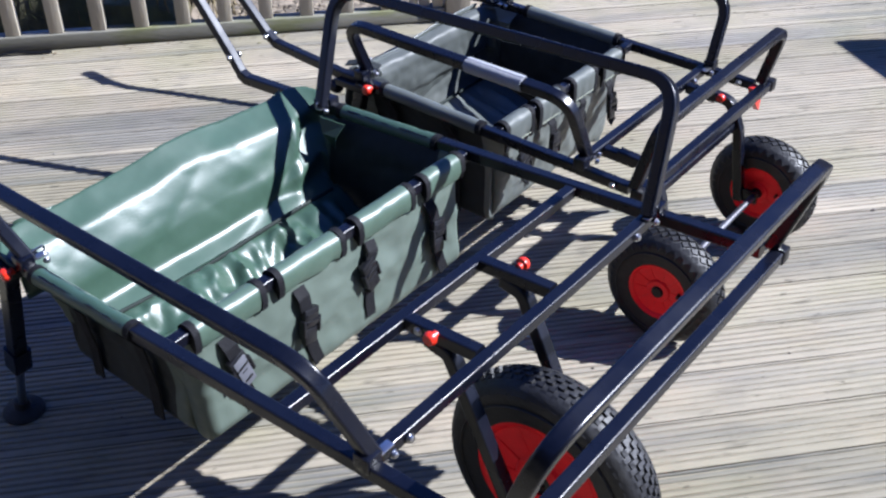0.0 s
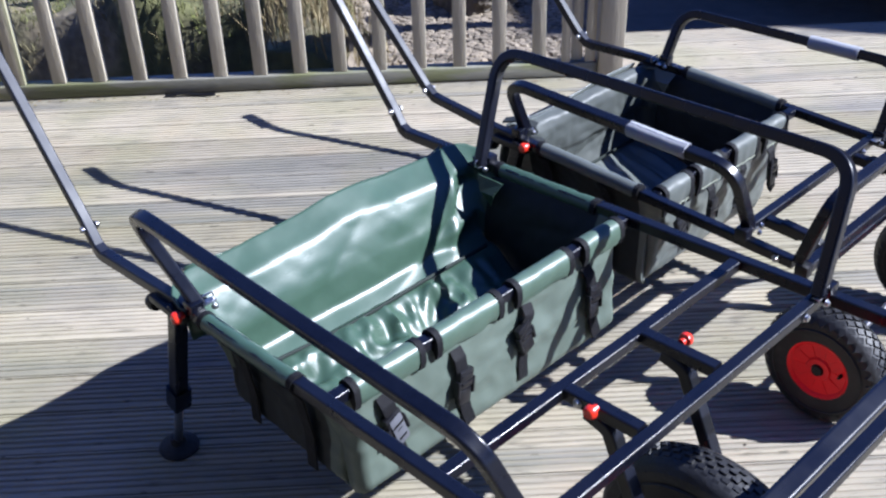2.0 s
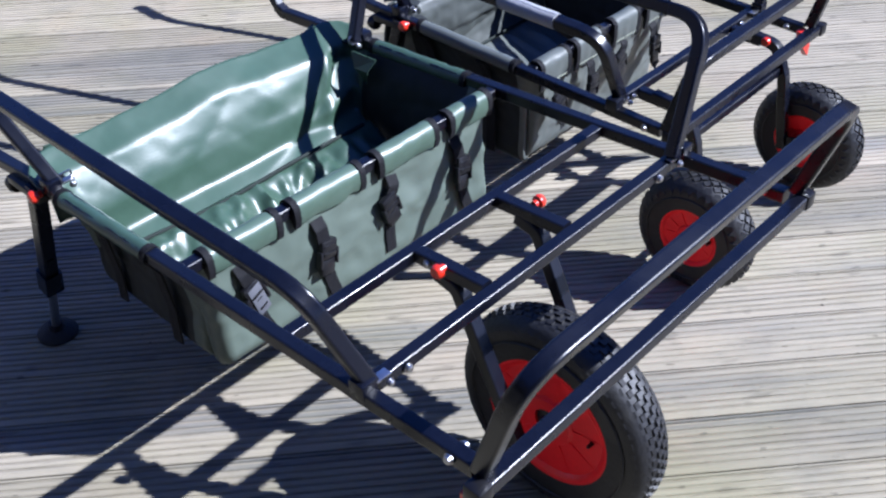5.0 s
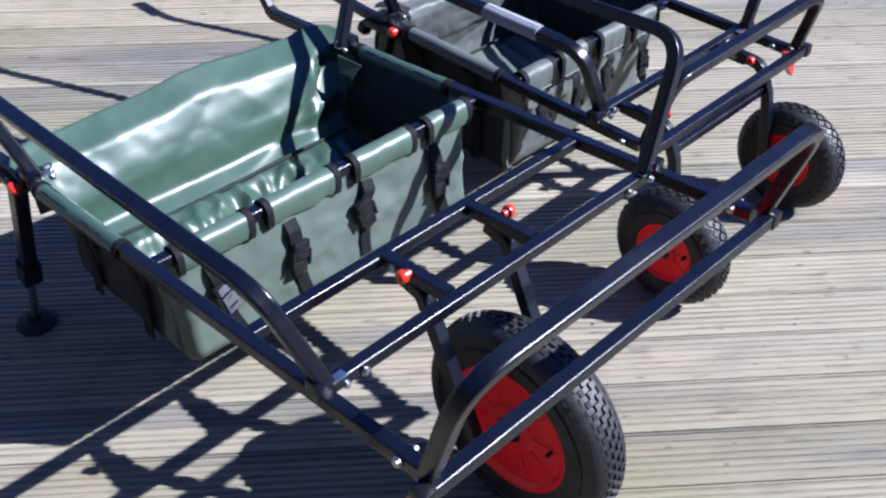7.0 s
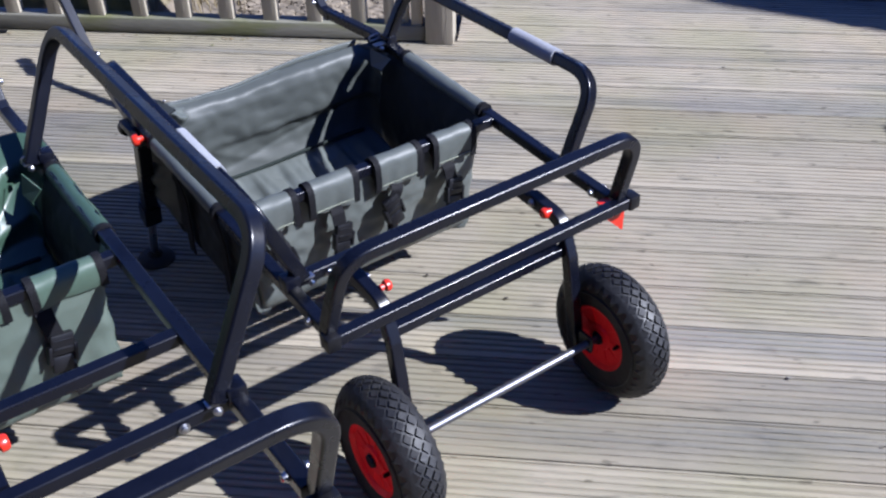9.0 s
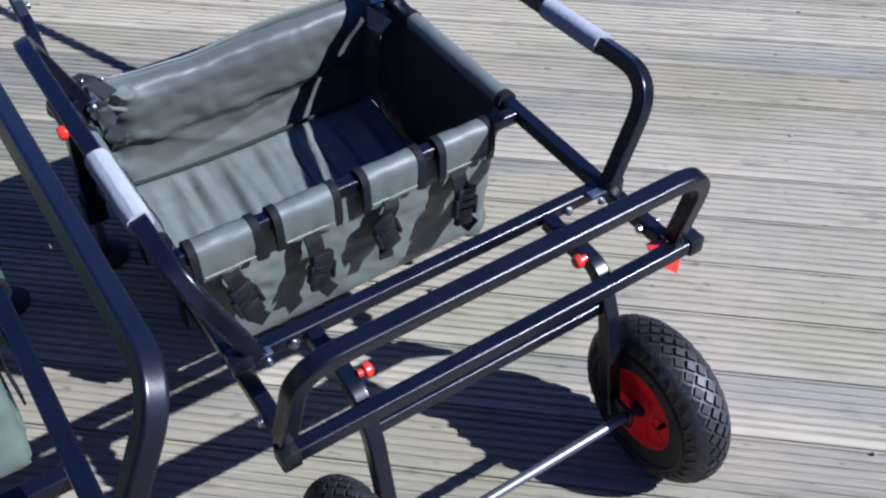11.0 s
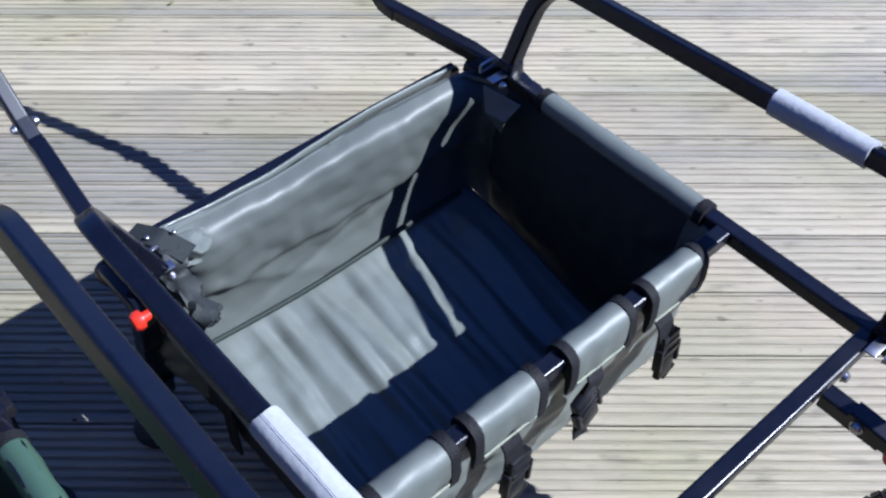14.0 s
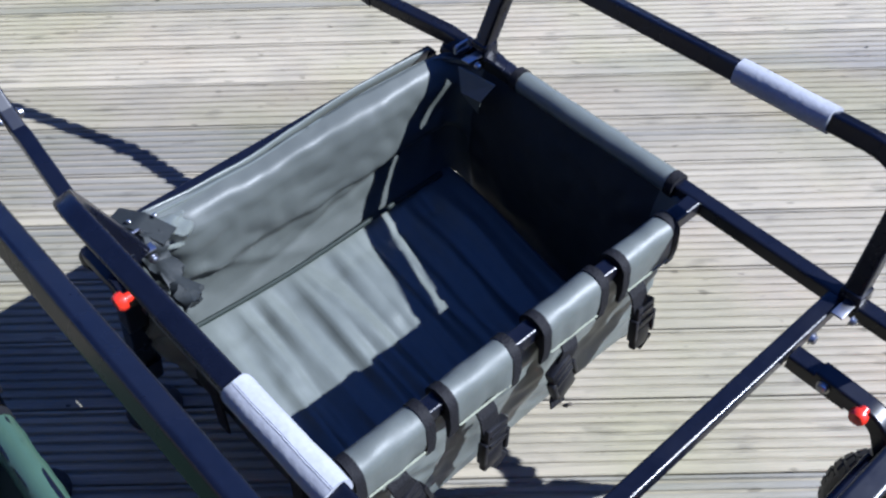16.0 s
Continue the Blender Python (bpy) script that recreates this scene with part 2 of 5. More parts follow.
def sweep(bm, path, prof, up=(0, 0, 1), closed=False):
    """The profile drawn along the path; its second axis keeps as near to up as it can."""
    up = Vector(up)
    rings = []
    n = len(path)
    for i, p in enumerate(path):
        if closed:
            t = path[(i + 1) % n] - path[i - 1]
        else:
            t = path[min(i + 1, n - 1)] - path[max(i - 1, 0)]
        t.normalize()
        side = t.cross(up)
        if side.length < 0.05:
            side = t.cross(Vector((1, 0, 0.01)))
        side.normalize()
        top = side.cross(t)
        rings.append([bm.verts.new(p + side * a + top * b) for a, b in prof])
    k = len(prof)
    for i in range(n if closed else n - 1):
        r0, r1 = rings[i], rings[(i + 1) % n]
        for j in range(k):
            bm.faces.new((r0[j], r0[(j + 1) % k], r1[(j + 1) % k], r1[j]))
    if not closed:
        bm.faces.new(rings[0][::-1])
        bm.faces.new(rings[-1])
    bmesh.ops.recalc_face_normals(bm, faces=bm.faces)
    return bm


def tube(bm, pts, w=0.025, h=None, r=0.0032, bend=0.05, up=(0, 0, 1)):
    return sweep(bm, fillet(pts, bend, 9), profile(w, h or w, r, 5), up)


def rod(bm, pts, radius, bend=0.03, seg=10):
    return sweep(bm, fillet(pts, bend), [(radius * math.cos(2 * math.pi * i / seg), radius * math.sin(2 * math.pi * i / seg)) for i in range(seg)], (0.13, 0.31, 1))


def lathe(bm, prof, seg=24, m=None, closed=False):
    """Turns (radius, height) pairs round the z axis."""
    rings = []
    for r, z in prof:
        rings.append([bm.verts.new((r * math.cos(2 * math.pi * i / seg), r * math.sin(2 * math.pi * i / seg), z)) for i in range(seg)])
    pairs = list(zip(rings, rings[1:])) + ([(rings[-1], rings[0])] if closed else [])
    for a, b in pairs:
        for i in range(seg):
            bm.faces.new((a[i], a[(i + 1) % seg], b[(i + 1) % seg], b[i]))
    if not closed:
        for ring, (r, _) in ((rings[0][::-1], prof[0]), (rings[-1], prof[-1])):
            if r > 1e-4:
                bm.faces.new(ring)
    if m is not None:
        for ring in rings:
            for v in ring:
                v.co = m @ v.co
    bmesh.ops.recalc_face_normals(bm, faces=bm.faces)
    return bm


def B():
    return bmesh.new()


# ---- deck ----
PITCH, PHASE = 0.125, 2.49
DECK_X0, DECK_X1, DECK_END = -1.28, 6.0, 4.13
deck = new("floor")
tagged(deck, "weathered grooved timber decking boards", "deck", kind="structure")
deck_under = B()
box(deck_under, DECK_X0, DECK_X1, -4.0, 3.745, -0.12, -0.027)
box(deck_under, 0.96, DECK_X1, 3.746, DECK_END - 0.02, -0.12, -0.027)
part("joist_bed", deck_under, material("dark_joists", (0.0372, 0.0310, 0.0248), 0.9), deck, "dark timber under the boards", 0)


def plank_mesh(length, grooves=7):
    """One grooved board along x: ridges rounded off, grooves 4 mm deep."""
    w = PITCH - 0.0028
    sec = [(-w / 2, -0.026), (-w / 2, -0.0022), (-w / 2 + 0.0016, -0.0006)]
    step = (w - 0.012) / grooves
    for i in range(grooves):
        a = -w / 2 + 0.006 + i * step
        sec += [(a + step * 0.12, 0.0), (a + step * 0.46, 0.0), (a + step * 0.58, -0.0012), (a + step * 0.65, -0.0038), (a + step * 0.92, -0.0038), (a + step, -0.0012)]
    sec += [(w / 2 - 0.006, 0.0), (w / 2 - 0.0016, -0.0006), (w / 2, -0.0022), (w / 2, -0.026)]
    k = len(sec)
    verts = [(x, y, z) for x in (0.0, length) for y, z in sec]
    faces = [(i, k + i, k + (i + 1) % k, (i + 1) % k) for i in range(k)]
    faces += [tuple(range(k)), tuple(range(2 * k - 1, k - 1, -1))]
    me = bpy.data.meshes.new("plank")
    me.from_pydata(verts, [], faces)
    me.materials.append(DECK)
    me.materials.append(GROOVE)
    for i, f in enumerate(me.polygons):
        f.material_index = 1 if i < k and -0.0040 < sec[i][1] < -0.0036 and sec[(i + 1) % k][1] == sec[i][1] and abs(sec[i][0]) < w / 2 - 0.001 else 0
    return me


PLANK, PLANK_SHORT = plank_mesh(DECK_X1 - DECK_X0), plank_mesh(DECK_X1 - 0.955)


# ---- wheels ----
def wheel(parent, radius, width, rim_r, u, v, z, blocks, rows, style):
    """A pneumatic barrow wheel: moulded tyre with tread blocks, red plastic rim with ribs, axle boss."""
    turn = Matrix.Translation((u, v, z)) @ pose(0, 0, 0, 90, 0, 0)
    hub = B()
    lathe(hub, [(0.0001, -width * 0.46), (0.011, -width * 0.46), (0.013, -width * 0.40), (rim_r * 0.19, -width * 0.36), (rim_r * 0.19, width * 0.36),
                (0.013, width * 0.40), (0.011, width * 0.46), (0.0001, width * 0.46)], 16)
    w = part("wheel", hub, BUCKLE, parent, "pneumatic wheel with a red plastic rim", m=turn)
    tyre = B()
    pr = []
    for i in range(19):
        a = math.pi * (i / 18)
        c, s = math.cos(a), math.sin(a)
        half = width / 2
        zz = -half * math.copysign(abs(c) ** 0.75, c)
        rr = rim_r * 0.98 + (radius - 0.004 - rim_r * 0.98) * (s ** 0.55)
        pr.append((rr, zz * (0.86 + 0.14 * min(1, s * 2.2))))
    pr.append((rim_r * 0.86, width * 0.30))
    pr.append((rim_r * 0.86, -width * 0.30))
    lathe(tyre, pr, 56, closed=True)
    # raised ring on the side walls
    for s in (-1, 1):
        rm = rim_r + (radius - rim_r) * 0.42
        lathe(tyre, [(rm - 0.002, s * width * 0.475), (rm, s * width * 0.50), (rm + 0.002, s * width * 0.475), (rm, s * width * 0.45)], 56, closed=True)
    # tread blocks
    for i in range(blocks):
        for j in range(rows):
            f = (j - (rows - 1) / 2) / ((rows - 1) / 2)
            a = 2 * math.pi * (i + (0.5 if j % 2 else 0.0)) / blocks
            drop = 0.20 * abs(f) ** 2.2 * width
            r0 = radius - 0.0045 - drop
            wy = width * (0.80 if style == "diamond" else 0.82) / rows * 0.5
            la = math.pi / blocks * (0.86 if style == "diamond" else 0.62)
            yc = f * width * 0.40
            if style == "diamond":
                base = [(-la, 0), (0, -wy * 1.75), (la, 0), (0, wy * 1.75)]
            else:
                base = [(-la, -wy * 0.86), (la, -wy * 0.86), (la, wy * 0.86), (-la, wy * 0.86)]
            lo, hi = [], []
            for da, dy in base:
                for lst, rr, k in ((lo, r0, 1.0), (hi, r0 + 0.0046, 0.84)):
                    dd = 0.20 * abs((yc + dy * k) / (width * 0.40)) ** 2.2 * width - drop
                    aa = a + da * k
                    lst.append(tyre.verts.new(((rr - dd) * math.cos(aa), (rr - dd) * math.sin(aa), yc + dy * k)))
            tyre.faces.new(hi)
            for q in range(4):
                tyre.faces.new((lo[q], lo[(q + 1) % 4], hi[(q + 1) % 4], hi[q]))
    bmesh.ops.recalc_face_normals(tyre, faces=tyre.faces)
    part("tyre", tyre, RUBBER, w, "black rubber tyre with a block tread", 35)
    rim = B()
    lathe(rim, [(rim_r * 0.97, -width * 0.36), (rim_r * 1.03, -width * 0.42), (rim_r * 0.96, -width * 0.43), (rim_r * 0.90, -width * 0.40), (rim_r * 0.86, -width * 0.345), (rim_r * 0.40, -width * 0.33),
                (rim_r * 0.36, -width * 0.39), (rim_r * 0.20, -width * 0.40), (rim_r * 0.20, width * 0.40), (rim_r * 0.36, width * 0.39),
                (rim_r * 0.40, width * 0.33), (rim_r * 0.86, width * 0.345), (rim_r * 0.90, width * 0.40), (rim_r * 0.96, width * 0.43), (rim_r * 1.03, width * 0.42), (rim_r * 0.97, width * 0.36)], 48, closed=True)
    for i in range(10):
        for s in (-1, 1):
            box(rim, rim_r * 0.33, rim_r * 0.84, -0.0022, 0.0022, s * width * 0.335 - (0.0014 if s < 0 else 0), s * width * 0.335 + (0.0014 if s > 0 else 0), 0, pose(0, 0, 0, 0, 0, i * 36 + 9))
    part("rim", rim, RIM_RED, w, "bright red plastic rim", 35)
    for s in (-1, 1):
        valve = B()
        lathe(valve, [(0.0001, 0.012), (0.003, 0.012), (0.004, 0), (0.004, -0.012), (0.0001, -0.012)], 8, Matrix.Translation((rim_r * 0.7, 0.01, s * width * 0.34)))
        if s > 0:
            part("valve", valve, BUCKLE, w, "black valve stem")
        else:
            valve.free()
    return w


def knob(parent, u, v, z, rx, ry, size=0.0098):
    bm = B()
    lathe(bm, [(0.0001, 0), (size * 0.55, 0), (size * 0.55, size * 0.7), (size, size * 0.9), (size * 1.05, size * 1.5), (size * 0.8, size * 1.9), (0.0001, size * 2.0)], 14)
    return part("knob", bm, KNOB_RED, parent, "red plastic release knob", m=pose(u, v, z, rx, ry, 0))


def bolt(parent, u, v, z, rx=90, ry=0, r=0.006):
    bm = B()
    lathe(bm, [(0.0001, 0), (r * 1.3, 0), (r * 1.3, 0.0015), (r, 0.0015), (r * 0.95, 0.005), (r * 0.6, 0.0065), (0.0001, 0.0068)], 12)
    return part("bolt", bm, CHROME, parent, "zinc plated bolt", m=pose(u, v, z, rx, ry, 0))


def barrow(m, label, d):
    """A folding tackle barrow. d: its measures; u runs forward, v to its left, z up."""
    b = thing("fishing_barrow", m, label, "barrow")
    w, zf, zr = d["half"], d["z_front"], d["z_rear"]
    slope = (zf - zr) / (d["front"] - d["joint"])

    def Z(u):
        return zf + (u - d["front"]) * slope
    T = d["tube"]
    for s in (-1, 1):
        w = d["half"] + s * d["mid"]
        # side rail, bent up at the rear end
        gv = s * d["grip_v"] + d["shift"]
        jo, ve = d["joint"] + s * d["skew"], s * d["splay"] + d["shift"]
        bm = B()
        tube(bm, [(d["front"] - 0.012, s * w, Z(d["front"])), (d["rear"] - 0.06, s * w, Z(d["rear"])), (jo + 0.040, ve, d["joint_z"] - d["dip"]), (jo + 0.022, ve, d["joint_z"] - d["dip"] * 0.72)], T, bend=0.05, up=(0, s, 0))
        part("side_rail", bm, STEEL_BLACK, b, "square black steel side rail")
        bm = B()
        tube(bm, [(jo + 0.055, ve, d["joint_z"] - d["dip"] - 0.002), (jo + 0.024, ve, d["joint_z"] - d["dip"] * 0.72), (jo - 0.004, ve, d["joint_z"] + 0.012), (d["bend_u"] + s * d["skew"], gv, d["bend_z"]), (d["end_u"] + s * d["skew"] + 0.09, gv, d["end_z"])],
             0.0205, bend=0.045, up=(0, s, 0))
        h = part("handle", bm, STEEL_DULL, b, "black steel push handle")
        bm = B()
        a, e = Vector((d["end_u"] + s * d["skew"] + 0.125, gv, d["end_z"] + 0.0015)), Vector((d["end_u"] + s * d["skew"], gv, d["end_z"] - 0.002))
        ax = (e - a).normalized()
        L = (e - a).length
        lathe(bm, [(0.012, 0), (0.0175, 0.003), (0.0165, 0.02), (0.0165, L - 0.02), (0.018, L - 0.012), (0.016, L - 0.003), (0.0001, L)], 16,
              Matrix.Translation(a) @ ax.to_track_quat("Z", "Y").to_matrix().to_4x4())
        part("grip", bm, GRIP, h, "black foam rubber grip")
        bolt(b, jo + 0.004, ve + 0.0125, d["joint_z"] + 0.008, -90)
        bolt(b, jo + 0.004, ve - 0.0125, d["joint_z"] + 0.008, 90)
        # folding side guard, leaning outward
        hv, hz, hzf, hr, hf = d["hoop_near"] if s < 0 else d["hoop_far"]
        bm = B()
        tube(bm, [(d["hoop_rear_foot"], s * d["hoop_foot"], Z(d["rear"]) + 0.014), (hr, s * hv, hz), (hf, s * hv, hzf), (d["hoop_front_foot"], s * d["hoop_foot"], Z(0) + 0.014)],
             d["hoop_tube"], 0.0235, r=0.004, bend=0.06, up=(0, s * (hz - zf), -(hv - w)))
        g = part("side_guard", bm, STEEL_BLACK, b, "black tubular folding side guard")
        if d["foam"]:
            bm = B()
            f0, f1 = d["foam"][0 if s < 0 else 1]
            pts = [Vector((uu, s * hv, hz + (hzf - hz) * (uu - hr) / (hf - hr))) for uu in (f0 + (f1 - f0) * i / 8 for i in range(9))]
            sweep(bm, pts, [(a * (1 + 0.02 * math.sin(3 * i)), c) for i, (a, c) in enumerate(profile(0.0320, 0.0320, 0.0150, 5))], (0, s * (hz - zf), -(hv - w)))
            for vtx in bm.verts:
                vtx.co += Vector((noise.noise(vtx.co * 60) * 0.003, noise.noise(vtx.co * 30 + Vector((5, 0, 0))) * 0.0008, noise.noise(vtx.co * 30) * 0.0008))
            part("foam_wrap", bm, FOAM, g, "pale grey foam packing sleeve")
        for uu, inner in ((d["hoop_rear_foot"], 1), (d["hoop_front_foot"], -1)):
            bm = B()
            zc = Z(uu) + 0.006
            box(bm, uu - 0.0135, uu + 0.0135, s * w - 0.0135, s * w + 0.0135, zc - 0.004, zc + 0.022, 0.003)
            part("bracket", bm, STEEL_BLACK, b)
            bolt(b, uu + 0.016 * (1 if inner < 0 else 1), s * (w - 0.03), zc + 0.004, 0, 90, 0.005)
            bm = B()
            box(bm, uu - 0.004, uu + 0.010, s * w - (0.040 if s > 0 else -0.012), s * w - (0.012 if s > 0 else -0.040), zc + 0.0065, zc + 0.0095, 0.001)
            part("hinge_plate", bm, CHROME, b, "bright zinc hinge plate")
        # telescopic leg at the rear
        lu, lz = d["leg_u"], Z(d["leg_u"])
        ou = s * (w + 0.008)
        foot = d["foot_u"]
        k = (lu - foot) / lz
        bm = B()
        tube(bm, [(lu, ou, lz), (lu - k * lz * 0.62, ou, lz * 0.38)], 0.027, bend=0.01, up=(0, 1, 0))
        tube(bm, [(lu - k * lz * 0.54, ou, lz * 0.46), (lu - k * lz * 0.66, ou, lz * 0.34)], 0.036, bend=0.01, up=(0, 1, 0))
        leg = part("leg", bm, STEEL_BLACK, b, "black telescopic leg with a mud foot")
        bm = B()
        rod(bm, [(lu - k * lz * 0.6, ou, lz * 0.4), (foot, ou, 0.012)], 0.0085)
        part("inner_rod", bm, CHROME, leg, "bare steel inner rod")
        bm = B()
        lathe(bm, [(0.0001, 0.028), (0.013, 0.028), (0.016, 0.014), (0.036, 0.010), (0.041, 0.004), (0.040, 0.0), (0.0001, 0.0)], 20, Matrix.Translation((foot, ou, 0)))
        part("foot", bm, GRIP, leg, "round black plastic mud foot")
        if s < 0:
            knob(b, lu + 0.028, s * (w + 0.014), lz + 0.000, 90, 0, 0.0112)
        bm = B()
        box(bm, lu - 0.075, lu + 0.03, ou - 0.016 * 1.0, ou + 0.016, lz - 0.02, lz - 0.004, 0.003)
        lathe(bm, [(0.0001, 0), (0.014, 0.001), (0.017, 0.010), (0.015, 0.022), (0.0001, 0.026)], 12, pose(lu - 0.075, ou, lz - 0.034, 0, -90, 0))
        part("leg_pivot", bm, BUCKLE, b, "black pivot with a wing knob")
        # end of the front rail
        bolt(b, d["front"] - 0.045, s * w + 0.0125, Z(d["front"]), -90)
        bolt(b, d["front"] - 0.045, s * w - 0.0125, Z(d["front"]), 90)
        bolt(b, 0.0125, s * (w - 0.072), Z(0) - 0.002, 0, 90)
    w, mid = d["half"], d["mid"]
    for uu, name in ((0.0, "crossbar"), (d["bar"], "crossbar"), (d["rear"] - 0.085, "crossbar")) + (((d["cb1"], "crossbar"),) if d["cb1"] else ()):
        bm = B()
        dz = -0.045 if uu < d["rear"] else 0.0
        tube(bm, [(uu, mid - (w - 0.0115), Z(uu) + dz), (uu, mid + w - 0.0115, Z(uu) + dz)], d["tube"] - 0.001)
        part(name, bm, STEEL_BLACK, b, "square black steel crossbar")
    # front bar with plugs, and the guard above it
    bm = B()
    fu, fw = d["front"] + 0.012, d["front_half"]
    tube(bm, [(fu, -fw, Z(fu)), (fu, fw, Z(fu))], d["tube"])
    bar = part("front_bar", bm, STEEL_BLACK, b, "black steel front bar with end plugs")
    for s in (-1, 1):
        bm = B()
        box(bm, fu - 0.0135, fu + 0.0135, s * fw - (0.018 if s > 0 else 0.006), s * fw + (0.006 if s > 0 else 0.018), Z(fu) - 0.0135, Z(fu) + 0.0135, 0.003)
        part("end_plug", bm, BUCKLE, bar, "dull black plastic end plug")
        if s != d["tab_side"]:
            continue
        bm = B()
        outline = ((-0.040, 0.006), (-0.014, 0.006), (-0.010, -0.012), (0.020, -0.020), (0.020, -0.074), (-0.020, -0.034))
        lo, hi = [[bm.verts.new((fu - q, s * (w + dv), Z(fu) + dz)) for dv, dz in outline] for q in (0.026, 0.013)]
        bm.faces.new(lo)
        bm.faces.new(hi[::-1])
        for i in range(6):
            bm.faces.new((lo[i], hi[i], hi[(i + 1) % 6], lo[(i + 1) % 6]))
        bmesh.ops.recalc_face_normals(bm, faces=bm.faces)
        part("release_tab", bm, KNOB_RED, bar, "red plastic release tab", 0)
    bm = B()
    gw, gu, gz = d["guard_v"], d["guard_u"], d["guard_z"]
    fz = Z(fu) + 0.01
    tube(bm, [(fu - 0.012, mid - (w + 0.006), fz), (gu, -gw + d["guard_shift"], gz), (gu, gw + d["guard_shift"], gz), (fu - 0.012, mid + w + 0.006, fz)], d["hoop_tube"], 0.0235, r=0.004, bend=d["guard_bend"], up=(gz - zf, 0, -(gu - fu)))
    part("front_guard", bm, STEEL_BLACK, b, "black tubular folding front guard")
    return b, Z


GREEN = dict(half=0.361, mid=0.009, hoop_foot=0.343, tube=0.0222, hoop_tube=0.0225, front=0.208, z_front=0.475, z_rear=0.400, joint=-1.073, joint_z=0.445, splay=0.366, rear=-0.773, bar=-0.395, cb1=-0.156,
             bend_u=-1.43, bend_z=0.875, end_u=-1.61, end_z=0.862, grip_v=0.368, hoop_near=(0.395, 0.617, 0.630, -0.850, -0.040), hoop_far=(0.451, 0.644, 0.671, -0.800, -0.026),
             hoop_rear_foot=-0.755, hoop_front_foot=0.006, foam=None, leg_u=-0.80, foot_u=-0.922, front_half=0.385, guard_v=0.372, guard_u=0.266, guard_z=0.672, guard_bend=0.07, guard_shift=0.004, tab_side=-1, skew=0.023, shift=0.002, dip=0.036)
GREY = dict(half=0.286, mid=-0.009, hoop_foot=0.273, tube=0.0215, hoop_tube=0.0225, front=0.140, z_front=0.351, z_rear=0.380, joint=-0.875, joint_z=0.380, splay=0.265, rear=-0.59, bar=-0.20, cb1=None,
            bend_u=-1.115, bend_z=0.628, end_u=-1.275, end_z=0.645, grip_v=0.27, hoop_near=(0.336, 0.529, 0.520, -0.575, 0.0), hoop_far=(0.338, 0.503, 0.518, -0.575, 0.010),
            hoop_rear_foot=-0.575, hoop_front_foot=0.015, foam=((-0.243, -0.107), (-0.219, -0.095)), leg_u=-0.565, foot_u=-0.66, front_half=0.31, guard_v=0.284, guard_u=0.172, guard_z=0.502, guard_bend=0.055, guard_shift=0.0, tab_side=1, skew=0.028, shift=-0.008, dip=0.008)
GM, SM = pose(0.5934, 1.5327, 0, 0, 0, -48.7), pose(1.0640, 2.3235, 0, 0, 0, -48.2)

gb, GZ = barrow(GM, "black steel fishing barrow with one large front wheel", GREEN)
for v in (-0.096, 0.088):
    bm = B()
    tube(bm, [(-0.144, v, GZ(-0.14) + 0.002), (-0.012, v, GZ(-0.01) + 0.002)], 0.022)
    part("wheel_stub", bm, STEEL_BLACK, gb, "short black steel wheel bracket")
    bm = B()
    sg = -1 if v < 0 else 1
    tube(bm, [(-0.105, v, GZ(-0.1) - 0.012), (-0.065, v, GZ(-0.07) - 0.022), (0.062, v, 0.175)], 0.022, 0.024, bend=0.05, up=(0, 1, 0))
    part("wheel_strut", bm, STEEL_BLACK, gb, "black steel wheel strut")
    knob(gb, -0.085, v + sg * 0.010, GZ(-0.09) + 0.012, -90 * sg, 0, 0.0108)
    bolt(gb, -0.118, v + sg * 0.010, GZ(-0.12) + 0.002, -90 * sg)
bm = B()
rod(bm, [(0.06, -0.088, 0.19), (0.06, 0.106, 0.19)], 0.008)
part("axle", bm, AXLE, gb, "dull steel axle")
wheel(gb, 0.19, 0.092, 0.119, 0.06, 0.004, 0.19, 58, 8, "block")

sb, SZ = barrow(SM, "black steel fishing barrow with two small front wheels", GREY)
for s in (-1, 1):
    v = s * 0.183 - 0.012
    bm = B()
    tube(bm, [(0.012, v, SZ(0) - 0.004), (0.085, v, SZ(0.08) - 0.004)], 0.022)
    part("wheel_stub", bm, STEEL_BLACK, sb, "short black steel wheel bracket")
    bm = B()
    tube(bm, [(0.045, v, SZ(0.05) + 0.002), (0.122, v, SZ(0.1) - 0.002), (0.150, v, 0.285), (0.180, v, 0.112)], 0.0215, 0.0225, bend=0.035, up=(0, 1, 0))
    part("wheel_strut", bm, STEEL_BLACK, sb, "bent black steel wheel strut")
    bm = B()
    box(bm, 0.165, 0.224, v - 0.004, v + 0.004, 0.112, 0.146, 0.004)
    part("axle_plate", bm, STEEL_BLACK, sb, "black steel axle plate")
    knob(sb, 0.104, v - s * 0.010, SZ(0.1) + 0.009, 90 * s, 0, 0.0096)
    bolt(sb, 0.058, v - s * 0.0115, SZ(0.05), 90 * s)
    wheel(sb, 0.130, 0.080, 0.066, 0.212, s * 0.240 - 0.014, 0.129, 34, 7, "diamond")
bm = B()
tube(bm, [(0.135, -0.183, 0.296), (0.135, 0.159, 0.296)], 0.0205)
part("strut_brace", bm, STEEL_BLACK, sb, "square black steel brace between the struts")
bm = B()
rod(bm, [(0.212, -0.215, 0.129), (0.212, 0.215, 0.129)], 0.0075)
part("axle", bm, AXLE, sb, "dull dark steel axle rod")

